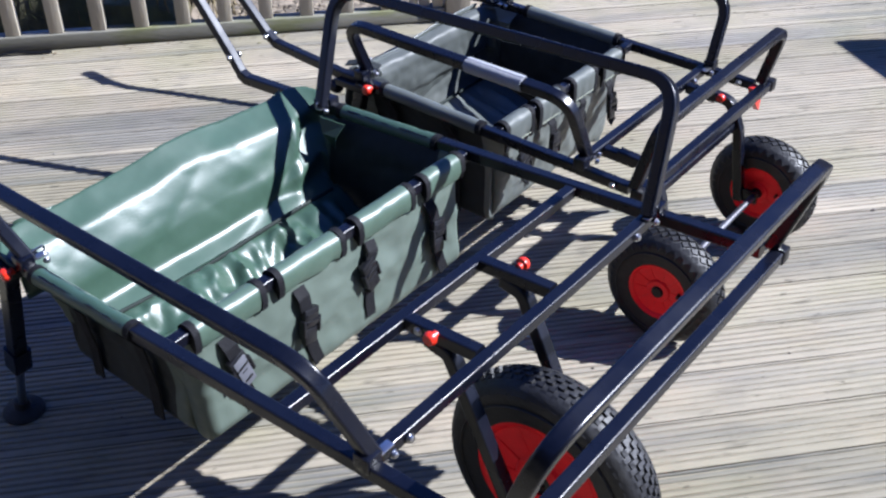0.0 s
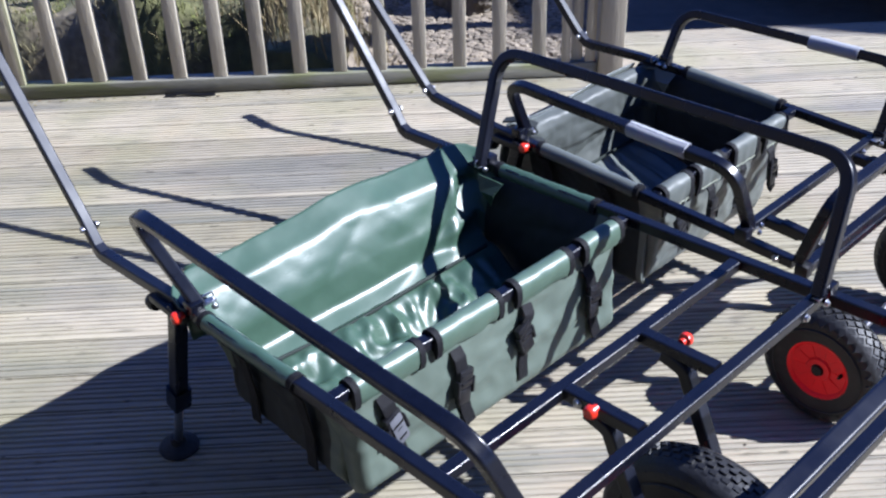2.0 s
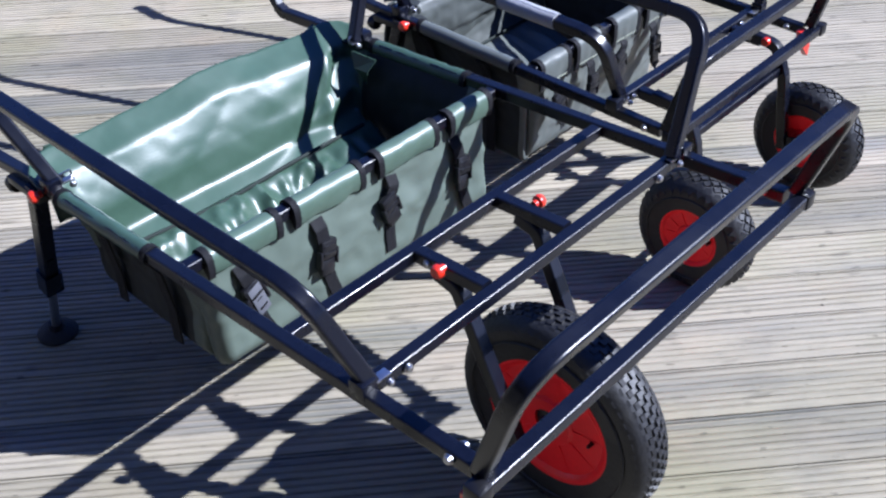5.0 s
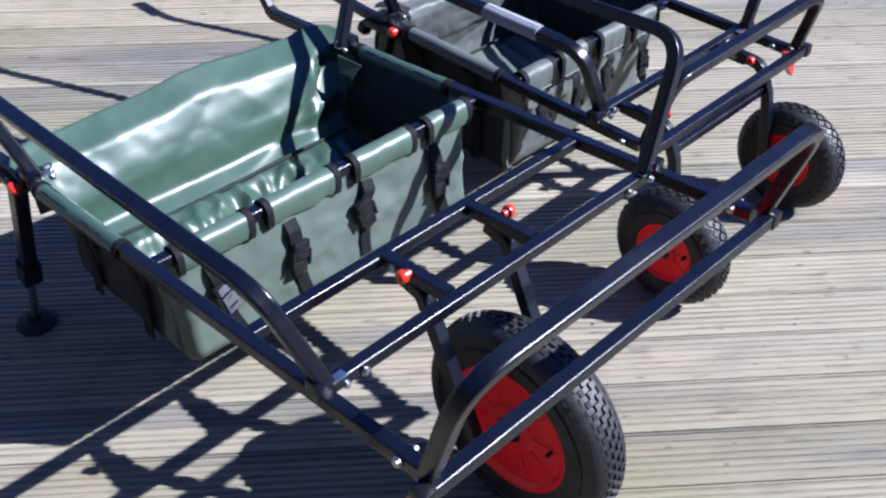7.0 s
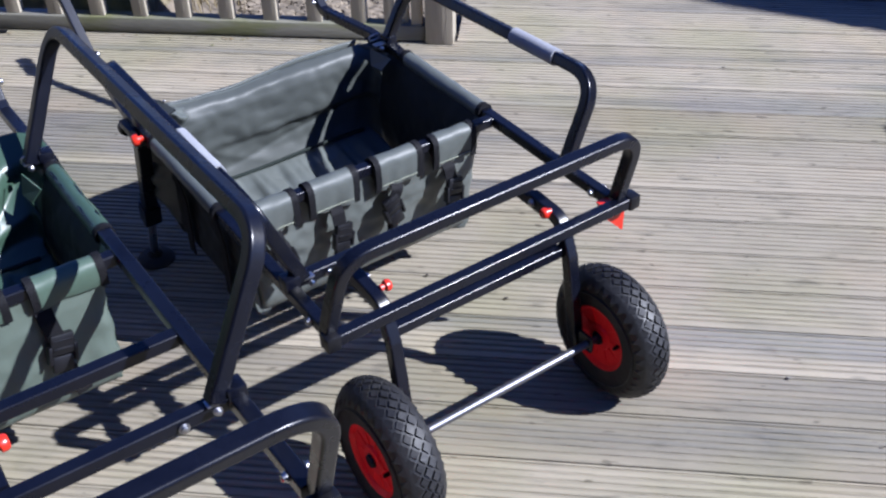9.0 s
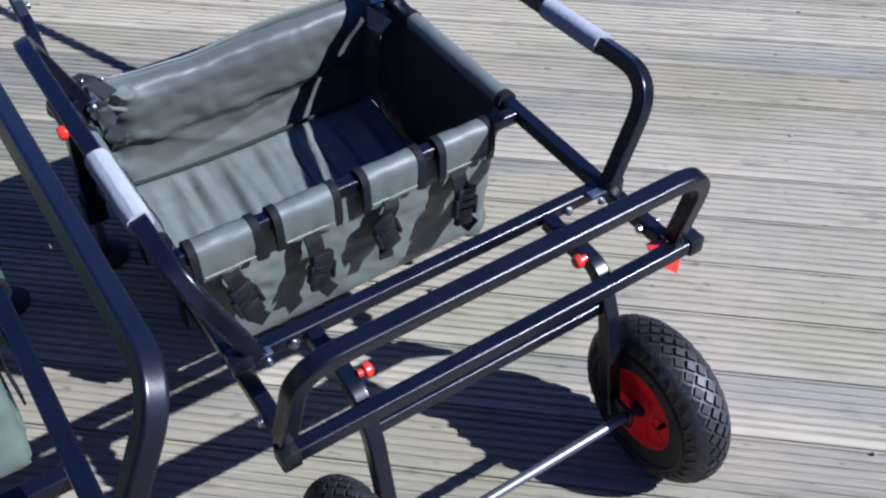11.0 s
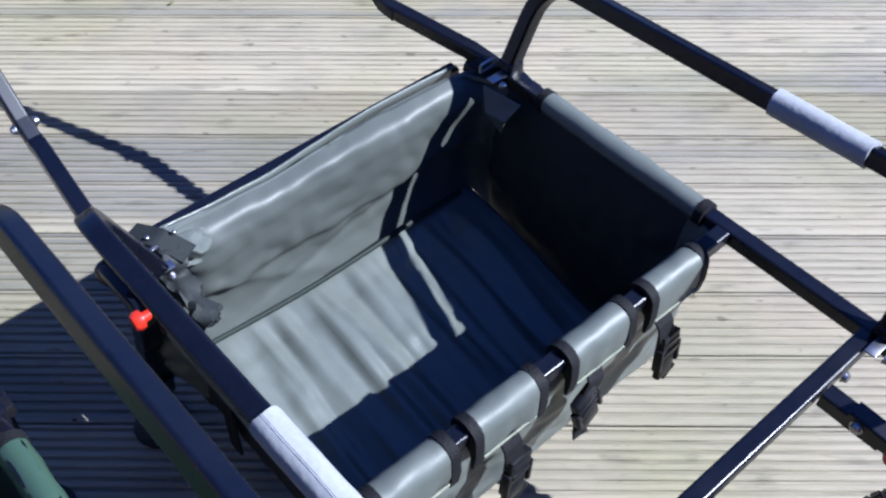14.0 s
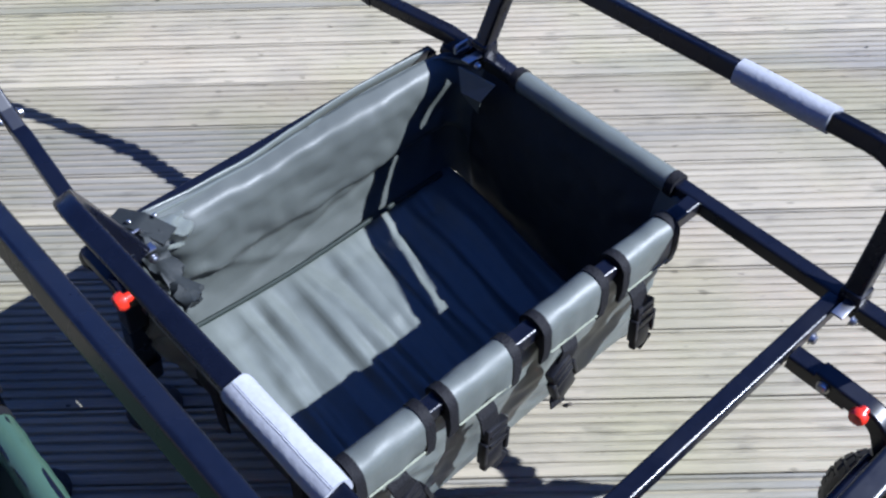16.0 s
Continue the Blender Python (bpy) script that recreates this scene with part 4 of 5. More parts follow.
bag(SM, "olive grey tarpaulin bag slung in the two-wheel barrow", PVC_GREY, CLOTH_GREY,
    dict(tag=False, hump=0.0, rear=-0.596, front=-0.202, panel=0.045, half=0.271, mid=-0.009, floor=0.100, heel=0.066, slope=0.90, skew=0.05, crush=0.0060, bend=0.013, taper=0.10, bow=0.35, droop=0.55, sleeve_mat=SLEEVE_GREY, wall=((0.045, 1, 0), (0.018, 1, -0.009), (0.011, 1, -0.030), (0.012, 0, 0.088), (0.027, 0, 0.070), (0.022, 0, 0.03), (0.012, 0, 0)), pipe=0.0038, gather=True, apron=0.047, rear_rise=-0.014, peak=0.006, peak_at=0.74, peak_wide=0.30, ragged=0.002, corner=5.0, folds=((0.9, 0.5, -0.55, 0.05, 0.012), (0.6, -1, -1.0, 0.05, -0.011), (0.25, 1, 0.80, 0.03, 0.008), (1, 0.2, 0.93, 0.05, -0.01)), lean=-0.012, tuck=0.030, sag=0.010, fold=11.0, seed=6.1, rail=0.286,
         sleeve=(-0.505, -0.236), bar=-0.200, loops=((-0.268, -0.176), (-0.144, -0.052), (-0.005, 0.088), (0.125, 0.213)), straps=(-0.225, -0.098, 0.035, 0.150),
         tail=0.022, strap_len=0.05, lid_rise=0.008, dark_hem=False, slump=0.012, slant=0.6, rumple=0.0018, crease=0.0125, side_straps=(-0.33, -0.50), body_label="matt olive grey tarpaulin"), SZ)

# ---- fences round the deck ----
def fence(name, label, x0, y0, x1, y1, first, pitch, count, top_z, wood, bw=0.045, bd=0.032, wide_top=0.09):
    """A deck fence: bottom rail, handrail, and upright balusters, each of its own."""
    f = new(name)
    tagged(f, label, "fence", kind="structure")
    d = Vector((x1 - x0, y1 - y0, 0))
    L = d.length
    f.matrix_basis = pose(x0, y0, 0, 0, 0, math.degrees(math.atan2(d.y, d.x)))
    bm = B()
    box(bm, 0, L, -0.026, 0.026, 0.004, 0.052, 0.004)
    part("bottom_rail", bm, RAIL, f, "weathered softwood bottom rail", 30)
    bm = B()
    box(bm, 0, L, -wide_top / 2, wide_top / 2, top_z - 0.040, top_z, 0.010)
    part("handrail", bm, HANDRAIL, f, "weathered softwood handrail", 30)
    bm = B()
    box(bm, -bw / 2, bw / 2, -bd / 2, bd / 2, 0, top_z - 0.090, 0.003)
    me = None
    for i in range(count):
        mm = pose(first + i * pitch, 0, 0.051, random.uniform(-0.3, 0.3), random.uniform(-0.4, 0.4), random.uniform(-2, 2))
        if me is None:
            ob = part("baluster", bm, wood, f, "", 30, mm)
            me = ob.data
        else:
            ob = new("baluster", me)
            ob.parent, ob.matrix_basis = f, mm
    return f


def post(f, x, y, w, h, cap=False, z0=0.0):
    bm = B()
    box(bm, -w / 2, w / 2, -w / 2, w / 2, z0, h, 0.004)
    if cap:
        vs = [bm.verts.new((sx * w * 0.56, sy * w * 0.56, h + 0.001)) for sx, sy in ((-1, -1), (1, -1), (1, 1), (-1, 1))]
        ws = [bm.verts.new((v.co.x, v.co.y, h + 0.02)) for v in vs]
        tip = bm.verts.new((0, 0, h + 0.055))
        for i in range(4):
            bm.faces.new((vs[i], vs[(i + 1) % 4], ws[(i + 1) % 4], ws[i]))
            bm.faces.new((ws[i], ws[(i + 1) % 4], tip))
        bm.faces.new(vs[::-1])
    ob = part("post", bm, FENCE_LIFTED, None, "", 30)
    ob.parent = f
    ob.matrix_basis = f.matrix_basis.inverted() @ pose(x, y, 0)
    return ob


back = fence("fence_back", "beige softwood balustrade along the deck's far edge, colour lifted for light", -1.2, 3.743, 0.86, 3.743, 0.09, 0.1362, 14, 0.98, FENCE_LIFTED)
side = fence("fence_side", "greyish softwood balustrade along the deck's side, colour lowered for sun", -1.226, -3.5, -1.226, 3.70, 0.06, 0.1310, 55, 0.98, FENCE_LOWERED)
post(back, -1.235, 3.735, 0.085, 0.94)
post(back, 0.905, 3.745, 0.084, 1.15)
ramp = new("fence_ramp")
tagged(ramp, "beige softwood boards, colour lifted for light, and sloping rail beside the way off the deck", "fence", kind="structure")
for x, y, w in ((0.752, 3.735, 0.030), (0.792, 3.750, 0.036), (0.836, 3.735, 0.034)):
    bm = B()
    box(bm, -w / 2, w / 2, -0.010, 0.010, 0.002, 0.97, 0.003)
    part("board", bm, FENCE_LIFTED, ramp, "", 30, pose(x, y, 0))
bm = B()
tube(bm, [(0.905, 3.79, 0.93), (0.895, 4.47, 0.50)], 0.045, 0.06, 0.006, bend=0.01)
part("handrail", bm, HANDRAIL, ramp, "sloping softwood handrail", 30)
post(ramp, 0.892, 4.50, 0.072, 0.585, True, -0.3)


# ---- ground beyond the deck ----
def smooth(a, b, x):
    t = max(0.0, min(1.0, (x - a) / (b - a)))
    return t * t * (3 - 2 * t)


def land(x, y):
    """Height of the ground: a mossy bank with a steep near face, gravel beside it, a car park beyond."""
    if y < 3.77:
        return -0.75
    rough = 0.05 * noise.noise(Vector((x * 2.6, y * 2.6, 1))) + 0.03 * noise.noise(Vector((x * 7, y * 7, 5)))
    crest = -0.10 + 0.16 * smooth(-1.35, -0.95, x) - 0.04 * smooth(-0.85, -0.6, x) + 0.05 * smooth(-0.5, -0.3, x)
    top = crest + (-0.20 - crest) * smooth(4.7, 7.0, y) + rough
    low = -0.66 + 0.25 * smooth(-1.2, -2.0, x) + 0.5 * rough
    line = 4.46 - 0.35 * (max(-2.0, min(x, 0.0)) + 0.8) + 0.06 * noise.noise(Vector((x * 2.2, 0.3, 8)))
    bank = low + (top - low) * smooth(line - 0.07, line + 0.09, y)
    # a tussock closes the hollow towards the gravel
    lump = 0.10 - 0.10 * smooth(4.3, 5.2, y) + rough
    bank += max(0.0, lump - bank) * smooth(-0.42, -0.28, x + 0.05 * noise.noise(Vector((y * 4, 1, 2))))
    gravel = -0.11 - 0.06 * max(0.0, min(y, 7) - 4.0) + 0.25 * rough
    z = bank + (gravel - bank) * smooth(-0.12, 0.10, x + 0.08 * noise.noise(Vector((y * 3, 2, 2))))
    if x > 0.98 and y > 4:
        z = -0.07 - 0.74 * smooth(4.2, 5.1, y)
    if y > 7.2:
        z += (-0.81 - z) * smooth(7.2, 9.4, y)
    return z


SOIL = material("mossy_turf", (0.0560, 0.0560, 0.0190), 0.95, vary=0.6, scale=2.5, bump=1.0, bump_scale=45, second=(0.115, 0.094, 0.058), amount=0.40, spot_scale=2.4)
DRIVE = material("pale_gravel_drive", (0.0700, 0.0630, 0.0560), 0.95, vary=0.25, scale=1.5, bump=0.6, bump_scale=90, second=(0.0614, 0.0586, 0.0558), amount=0.2, spot_scale=0.7)
GRIT = material("gravel_bed", (0.115, 0.094, 0.068), 0.95, vary=0.4, scale=14, bump=1.0, bump_scale=60)
ASPHALT = material("car_park_asphalt", (0.078, 0.064, 0.052), 0.9, vary=0.25, scale=1.2, bump=0.6, bump_scale=140, second=(0.0480, 0.0410, 0.0350), amount=0.2, spot_scale=0.8)
STONE = material("weathered_boulder", (0.088, 0.072, 0.054), 0.92, vary=0.45, scale=5, bump=1.0, bump_scale=40, second=(0.135, 0.118, 0.095), amount=0.28, spot_scale=6)
PEBBLE = material("mixed_gravel", (0.165, 0.135, 0.098), 0.9, vary=0.3, scale=9, bump=0.3, bump_scale=80, random_tint=0.3)
STRAW = material("dry_grass", (0.1426, 0.1116, 0.0527), 0.9, vary=0.3, scale=20)
BLADE = material("green_grass", (0.0780, 0.0850, 0.0190), 0.8, vary=0.6, scale=5, second=(0.1050, 0.0870, 0.0400), amount=0.35, spot_scale=3)


def strip(xs, ys):
    verts = [(x, y, land(x, y)) for y in ys for x in xs]
    n = len(xs)
    faces = [(j * n + i, j * n + i + 1, (j + 1) * n + i + 1, (j + 1) * n + i) for j in range(len(ys) - 1) for i in range(n - 1)]
    return verts, faces


fine = lambda a, b, n: [a + (b - a) * i / n for i in range(n + 1)]
xs = [-2500, -400, -60, -14, -7] + fine(-4.5, 1.6, 110) + [2.2, 3, 5, 9, 20, 80, 500, 2500]
ys = [-2500, -300, -40, -8, -4] + [0, 2.5, 3.6] + fine(3.78, 5.6, 40) + fine(5.7, 9.2, 34) + [11, 15, 25, 60, 300, 2500]
me = bpy.data.meshes.new("ground")
me.from_pydata(*[(v, [], f) for v, f in (strip(xs, ys),)][0])
me.shade_smooth()
me.materials.append(SOIL)
me.materials.append(ASPHALT)
me.materials.append(DRIVE)
me.materials.append(GRIT)
for f in me.polygons:
    c = f.center
    if 0.95 < c.x < 2.1 and 3.9 < c.y < 4.9:
        f.material_index = 2
    elif c.x > 0.95 and 3.9 < c.y < 7.0 or abs(c.x) > 12 or c.y < 2 or c.x > 4:
        f.material_index = 1
    elif c.y > 7.8 + 0.2 * math.sin(c.x * 0.9) + 3.0 * smooth(-2.6, -3.4, c.x) or c.x > 0.15 and c.y > 6.2:
        f.material_index = 2
    elif c.x > 0.0 and c.y < 6.4:
        f.material_index = 3
tagged(new("ground", me), "mossy bank and dark asphalt car park", "ground", kind="structure")


def boulder(x, y, wide, high, seed, label, deep=0.9):
    """A broken stone, wide by high above the ground, partly sunk."""
    bm = B()
    bmesh.ops.create_icosphere(bm, subdivisions=5, radius=1.0)
    turn = pose(0, 0, 0, 0, 0, seed * 57)
    cuts = [(Vector((math.sin(seed * 3 + q * 2.1), math.cos(seed * 1.7 + q * 1.3), math.sin(q * 1.9 + seed))).normalized(), 0.66 + 0.14 * math.sin(q * 1.7 + seed)) for q in range(11)]
    for v in bm.verts:
        p = v.co.normalized()
        k = 1 + 0.26 * noise.noise(p * 1.1 + Vector((seed, 0, 0))) + 0.14 * noise.noise(p * 2.7 + Vector((0, seed, 0)))
        for ax, lim in cuts:
            dd = (p * k).dot(ax)
            if dd > lim:
                k -= (dd - lim) * 0.92
        k += 0.05 * noise.noise(p * 7 + Vector((0, 0, seed))) + 0.03 * (0.5 - abs(noise.noise(p * 13 + Vector((seed, seed, 0))))) + 0.012 * noise.noise(p * 31)
        v.co = turn @ (p * k)
    lo = [min(v.co[i] for v in bm.verts) for i in range(3)]
    hi = [max(v.co[i] for v in bm.verts) for i in range(3)]
    size = (wide, wide * deep, high / 0.78)
    for v in bm.verts:
        v.co = Vector([(v.co[i] - (lo[i] + hi[i]) / 2) * size[i] / (hi[i] - lo[i]) for i in range(3)])
    ob = part("boulder", bm, STONE, None, "", 30)
    ob.matrix_basis = pose(x, y, land(x, y) + high - high / 1.56)
    return tagged(ob, label, "boulder", group="boulders along the bank")


boulder(0.57, 4.88, 0.50, 0.38, 3.1, "large rounded grey-brown boulder on gravel")
boulder(0.20, 5.66, 0.66, 0.42, 2.7, "split brown boulder with a pale top", 0.8)
boulder(-0.02, 6.30, 0.62, 0.42, 4.4, "pale weathered boulder beside the car park", 0.8)
boulder(-0.42, 6.60, 0.46, 0.38, 5.9, "upright dark boulder streaked with moss", 0.8)
boulder(-0.73, 6.94, 0.40, 0.23, 7.3, "low grey boulder in the grass")
boulder(-1.10, 7.05, 0.21, 0.27, 8.8, "small pale boulder in the grass")
boulder(-1.45, 7.30, 0.22, 0.20, 10.1, "small rounded boulder in the grass")
boulder(-1.94, 7.56, 0.32, 0.24, 11.7, "dark leaning stone in the grass", 0.7)
boulder(-3.4, 6.6, 0.7, 0.42, 13.0, "grey boulder beyond the side fence")
boulder(-3.1, 7.6, 0.6, 0.36, 14.2, "pale boulder beyond the side fence")

# gravel between the boulders
rng = random.Random(4)
verts, faces = [], []
for i in range(9500):
    x, y = rng.uniform(-0.02, 0.98), rng.uniform(3.82, 5.6)
    if x < 0.06 + 0.10 * math.sin(y * 5) + 0.08 * rng.random():
        continue
    r = rng.uniform(0.010, 0.026)
    z = land(x, y) + r * 0.12
    a = rng.uniform(0, 6.28)
    k = len(verts)
    n = 5
    for h, s in ((-0.4, 0.8), (0.25, 1.0), (0.75, 0.55)):
        for j in range(n):
            t = a + j * 6.283 / n
            verts.append((x + r * s * math.cos(t) * rng.uniform(0.8, 1.25), y + r * s * math.sin(t) * rng.uniform(0.7, 1.1), z + r * h))
    for l in range(2):
        for j in range(n):
            faces.append((k + l * n + j, k + l * n + (j + 1) % n, k + (l + 1) * n + (j + 1) % n, k + (l + 1) * n + j))
    faces.append(tuple(k + 2 * n + j for j in range(n)))
me = bpy.data.meshes.new("gravel")
me.from_pydata(verts, [], faces)
# stones differ one by one
PEB = PEBBLE.node_tree
geo, hue = PEB.nodes.new("ShaderNodeNewGeometry"), PEB.nodes.new("ShaderNodeMapRange")
hue.inputs[3].default_value, hue.inputs[4].default_value = 0.6, 1.4
PEB.links.new(geo.outputs["Random Per Island"], hue.inputs[0])
col = [n for n in PEB.nodes if n.type == "VECT_MATH" and n.operation == "SCALE"][0]
mulp = PEB.nodes.new("ShaderNodeMath")
mulp.operation = "MULTIPLY"
PEB.links.new(col.inputs["Scale"].links[0].from_socket, mulp.inputs[0])
PEB.links.new(hue.outputs[0], mulp.inputs[1])
PEB.links.new(mulp.outputs[0], col.inputs["Scale"])
me.materials.append(PEBBLE)
tagged(new("gravel", me), "mixed grey and brown gravel between the boulders", "gravel", kind="stuff")


def tufts(name, label, mat, count, where, h0, h1, wid, lean, seed):
    rg = random.Random(seed)
    verts, faces = [], []
    for i in range(count):
        x, y = where(rg)
        if y < 3.80:
            continue
        z = land(x, y) - 0.01
        if mat is BLADE and (z < -0.24 or noise.noise(Vector((x * 3.1, y * 3.1, 6))) < -0.02 + 0.25 * (rg.random() - 0.5)):
            continue
        h, a, ln = rg.uniform(h0, h1), rg.uniform(0, 6.28), rg.uniform(0, lean)
        dx, dy = math.cos(a), math.sin(a)
        k = len(verts)
        for f in (0, 0.55, 1.0):
            o = ln * h * f * f
            ww = wid * (1 - f * 0.85)
            verts += [(x + dx * o - dy * ww, y + dy * o + dx * ww, z + h * f), (x + dx * o + dy * ww, y + dy * o - dx * ww, z + h * f)]
        faces += [(k, k + 1, k + 3, k + 2), (k + 2, k + 3, k + 5, k + 4)]
    me = bpy.data.meshes.new(name)
    me.from_pydata(verts, [], faces)
    me.materials.append(mat)
    return tagged(new(name, me), label, "grass", kind="stuff")


tufts("grass", "short mossy grass on the bank", BLADE, 34000, lambda g: (g.uniform(-3.6, 0.15), 4.4 + 2.9 * g.random() ** 1.3), 0.012, 0.050, 0.0030, 1.6, 11)
tufts("dry_grass", "dry straw-coloured grass at the edge of the hollow", STRAW, 900, lambda g: (g.gauss(-0.16, 0.12), g.gauss(4.25, 0.22)), 0.08, 0.26, 0.0022, 0.8, 12)
tufts("dry_grass", "sparse dry stalks in the turf", STRAW, 2600, lambda g: (g.uniform(-3.4, 0.2), 3.8 + 3.3 * g.random()), 0.03, 0.12, 0.0022, 1.5, 13)

# pole lying on the bank
pole = thing("wooden_pole", pose(-1.66, 4.95, max(land(-1.66, 4.95), land(-1.36, 5.0) - 0.01, land(-1.1, 5.05) - 0.02) + 0.022), "pale stripped pole with a reddish end lying on the grass bank", "pole")
bm = B()
rod(bm, [(-0.25, -0.03, 0), (0.2, 0.04, 0.005), (0.44, 0.08, 0.008)], 0.024, seg=14)
part("shaft", bm, material("stripped_pole", (0.28, 0.245, 0.21), 0.6, vary=0.15, scale=6), pole)
bm = B()
rod(bm, [(0.441, 0.0802, 0.008), (0.60, 0.1075, 0.010)], 0.0245, seg=14)
part("pole_end", bm, material("reddish_bark", (0.20, 0.105, 0.085), 0.75, vary=0.3, scale=12, bump=0.3), pole, "reddish bark end")

# leaf crumbs and moss along the foot of the fence
rng = random.Random(31)
verts, faces = [], []
for i in range(110):
    if i % 3:
        x, y = rng.uniform(-1.15, 0.82), 3.712 - abs(rng.gauss(0, 0.018))
    else:
        x, y = -1.195 + abs(rng.gauss(0, 0.025)), rng.uniform(-1.0, 3.68)
    r, a, k = rng.uniform(0.002, 0.007), rng.uniform(0, 6.28), len(verts)
    for j in range(5):
        t = a + j * 1.2566
        rr = r * rng.uniform(0.5, 1.2)
        verts.append((x + rr * math.cos(t), y + rr * math.sin(t), 0.0008 + rng.uniform(0, 0.001)))
    verts.append((x, y, 0.0022))
    faces += [(k + j, k + (j + 1) % 5, k + 5) for j in range(5)]
me = bpy.data.meshes.new("leaf_litter")
me.from_pydata(verts, [], faces)
me.materials.append(material("dead_leaf_crumbs", (0.085, 0.085, 0.028), 0.95, vary=0.4, scale=9, second=(0.12, 0.085, 0.045), amount=0.5, spot_scale=15))
tagged(new("leaf_litter", me), "mossy leaf crumbs along the foot of the fence", "leaf litter", kind="stuff")

# thin dark strip at the foot of the fence
bm = B()
sweep(bm, [Vector((-0.085 + 0.17 * i / 12, 0.006 * math.sin(i * 0.5), 0.003 + 0.004 * math.sin(math.pi * i / 12))) for i in range(13)], profile(0.016, 0.003, 0.001, 2))
strip_ob = part("plastic_strip", bm, BUCKLE, None)
strip_ob.matrix_basis = pose(-0.535, 3.700, 0.0005)
tagged(strip_ob, "thin dark strip lying on the deck by the fence", "plastic strip")

# specks of grit and bark on the boards
rng = random.Random(77)
verts, faces = [], []
for i in range(120):
    x, y = rng.uniform(-1.1, 3.2), rng.uniform(0.2, 3.66)
    r, a, k = rng.uniform(0.0012, 0.0042) * (1.6 if i % 23 == 0 else 1), rng.uniform(0, 6.28), len(verts)
    for z, q in ((0.0006, 1.0), (0.0006 + r * 0.5, 0.6)):
        for j in range(5):
            t = a + j * 1.2566
            rr = r * q * rng.uniform(0.6, 1.3)
            verts.append((x + rr * math.cos(t) * 1.5, y + rr * math.sin(t), z))
    faces += [(k + j, k + (j + 1) % 5, k + 5 + (j + 1) % 5, k + 5 + j) for j in range(5)] + [tuple(k + 5 + j for j in range(5))]
me = bpy.data.meshes.new("grit")
me.from_pydata(verts, [], faces)
me.materials.append(material("dark_grit", (0.045, 0.036, 0.026), 0.95, vary=0.4, scale=9, second=(0.16, 0.15, 0.13), amount=0.3, spot_scale=4))
tagged(new("grit", me), "specks of grit and bark scattered on the deck", "grit", kind="stuff")

# shrub stems and twigs beyond the fence
def shrub(x, y, n, h, seed, label):
    rg = random.Random(seed)
    bm = B()
    z = land(x, y)
    for i in range(n):
        a, l = rg.uniform(0, 6.28), rg.uniform(0.4, 1.0) * h
        sp = rg.uniform(0.1, 0.5)
        p = [Vector((0.02 * math.cos(a), 0.02 * math.sin(a), -0.02)), Vector((sp * l * 0.35 * math.cos(a), sp * l * 0.35 * math.sin(a), l * 0.55)), Vector((sp * l * math.cos(a + 0.4), sp * l * math.sin(a + 0.4), l))]
        rod(bm, p, 0.0045, seg=4)
        for j in range(3):
            b = p[1].lerp(p[2], rg.random())
            e = b + Vector((rg.uniform(-1, 1), rg.uniform(-1, 1), rg.uniform(0.2, 1))) * 0.16 * h
            rod(bm, [b, e], 0.0025, seg=3)
    ob = part("shrub", bm, material("bare_twigs", (0.0992, 0.0806, 0.0558), 0.9), None, "", 0)
    ob.matrix_basis = pose(x, y, z)
    tagged(ob, label, "shrub")


shrub(-0.42, 6.4, 14, 0.9, 21, "bare leafless shrub in front of a boulder")
shrub(-0.95, 6.5, 9, 0.7, 22, "thin bare sapling on the bank")
for x, y, n, h, k in ((-3.2, 5.6, 40, 0.8, 23), (-3.6, 7.2, 60, 0.9, 24), (-4.3, 8.3, 70, 1.0, 25), (-3.0, 8.0, 45, 0.6, 26), (-4.9, 7.4, 60, 0.9, 27), (-3.9, 9.4, 60, 0.8, 28)):
    shrub(x, y, n, h, k, "tangled bare shrub beyond the side fence")

# ---- right-hand side: boarded end fence, black bin; unseen walls added to cast shadow or block sky ----
BOARD = material("grey_boards", (0.1364, 0.1302, 0.1240), 0.8, vary=0.2, scale=3, bump=0.4, bump_scale=30, stretch=(5, 5, 0.6), random_tint=0.15)
ef = new("fence_end")
tagged(ef, "grey vertical boards at the deck's end", "fence", kind="structure")
ef.matrix_basis = pose(2.50, 4.02, 0)
for i in range(7):
    bm = B()
    box(bm, -0.045, 0.045, -0.011, 0.011, 0.002, 1.0, 0.003)
    part("board", bm, BOARD, ef, "", 30, pose(i * 0.105, 0.02 * (i % 2), 0))
bm = B()
lathe(bm, [(0.0001, 0.0), (0.10, 0.0), (0.11, 0.02), (0.112, 0.28), (0.108, 0.29), (0.115, 0.30), (0.12, 0.56), (0.13, 0.58), (0.125, 0.60), (0.11, 0.60), (0.10, 0.12), (0.0001, 0.11)], 28)
bin_ob = part("litter_bin", bm, BUCKLE, None)
bin_ob.matrix_basis = pose(2.86, 3.95, 0.0005)
tagged(bin_ob, "black plastic litter bin standing on the deck", "bin")
wall_mat = material("plain_caster_tan", (0.1860, 0.1674, 0.1364), 0.8, vary=0.2, scale=2, bump=0.3, stretch=(1, 4, 4))
dark_mat = material("dark_sky_blocker", (0.060, 0.050, 0.042), 0.8, vary=0.2, scale=2, bump=0.3, stretch=(1, 4, 4))
# unseen panels, sized to throw the two stepped shadows on the boards
bm = B()
box(bm, 0.0, 0.06, -0.657, 0.0, 0.0, 1.03, 0.004, pose(3.30, 3.165, 0, 0, 0, 5.0))
tagged(part("wall_screen", bm, wall_mat, None, smooth=0), "unseen panel added to cast a stepped shadow on the deck", "windbreak", kind="structure")
bm = B()
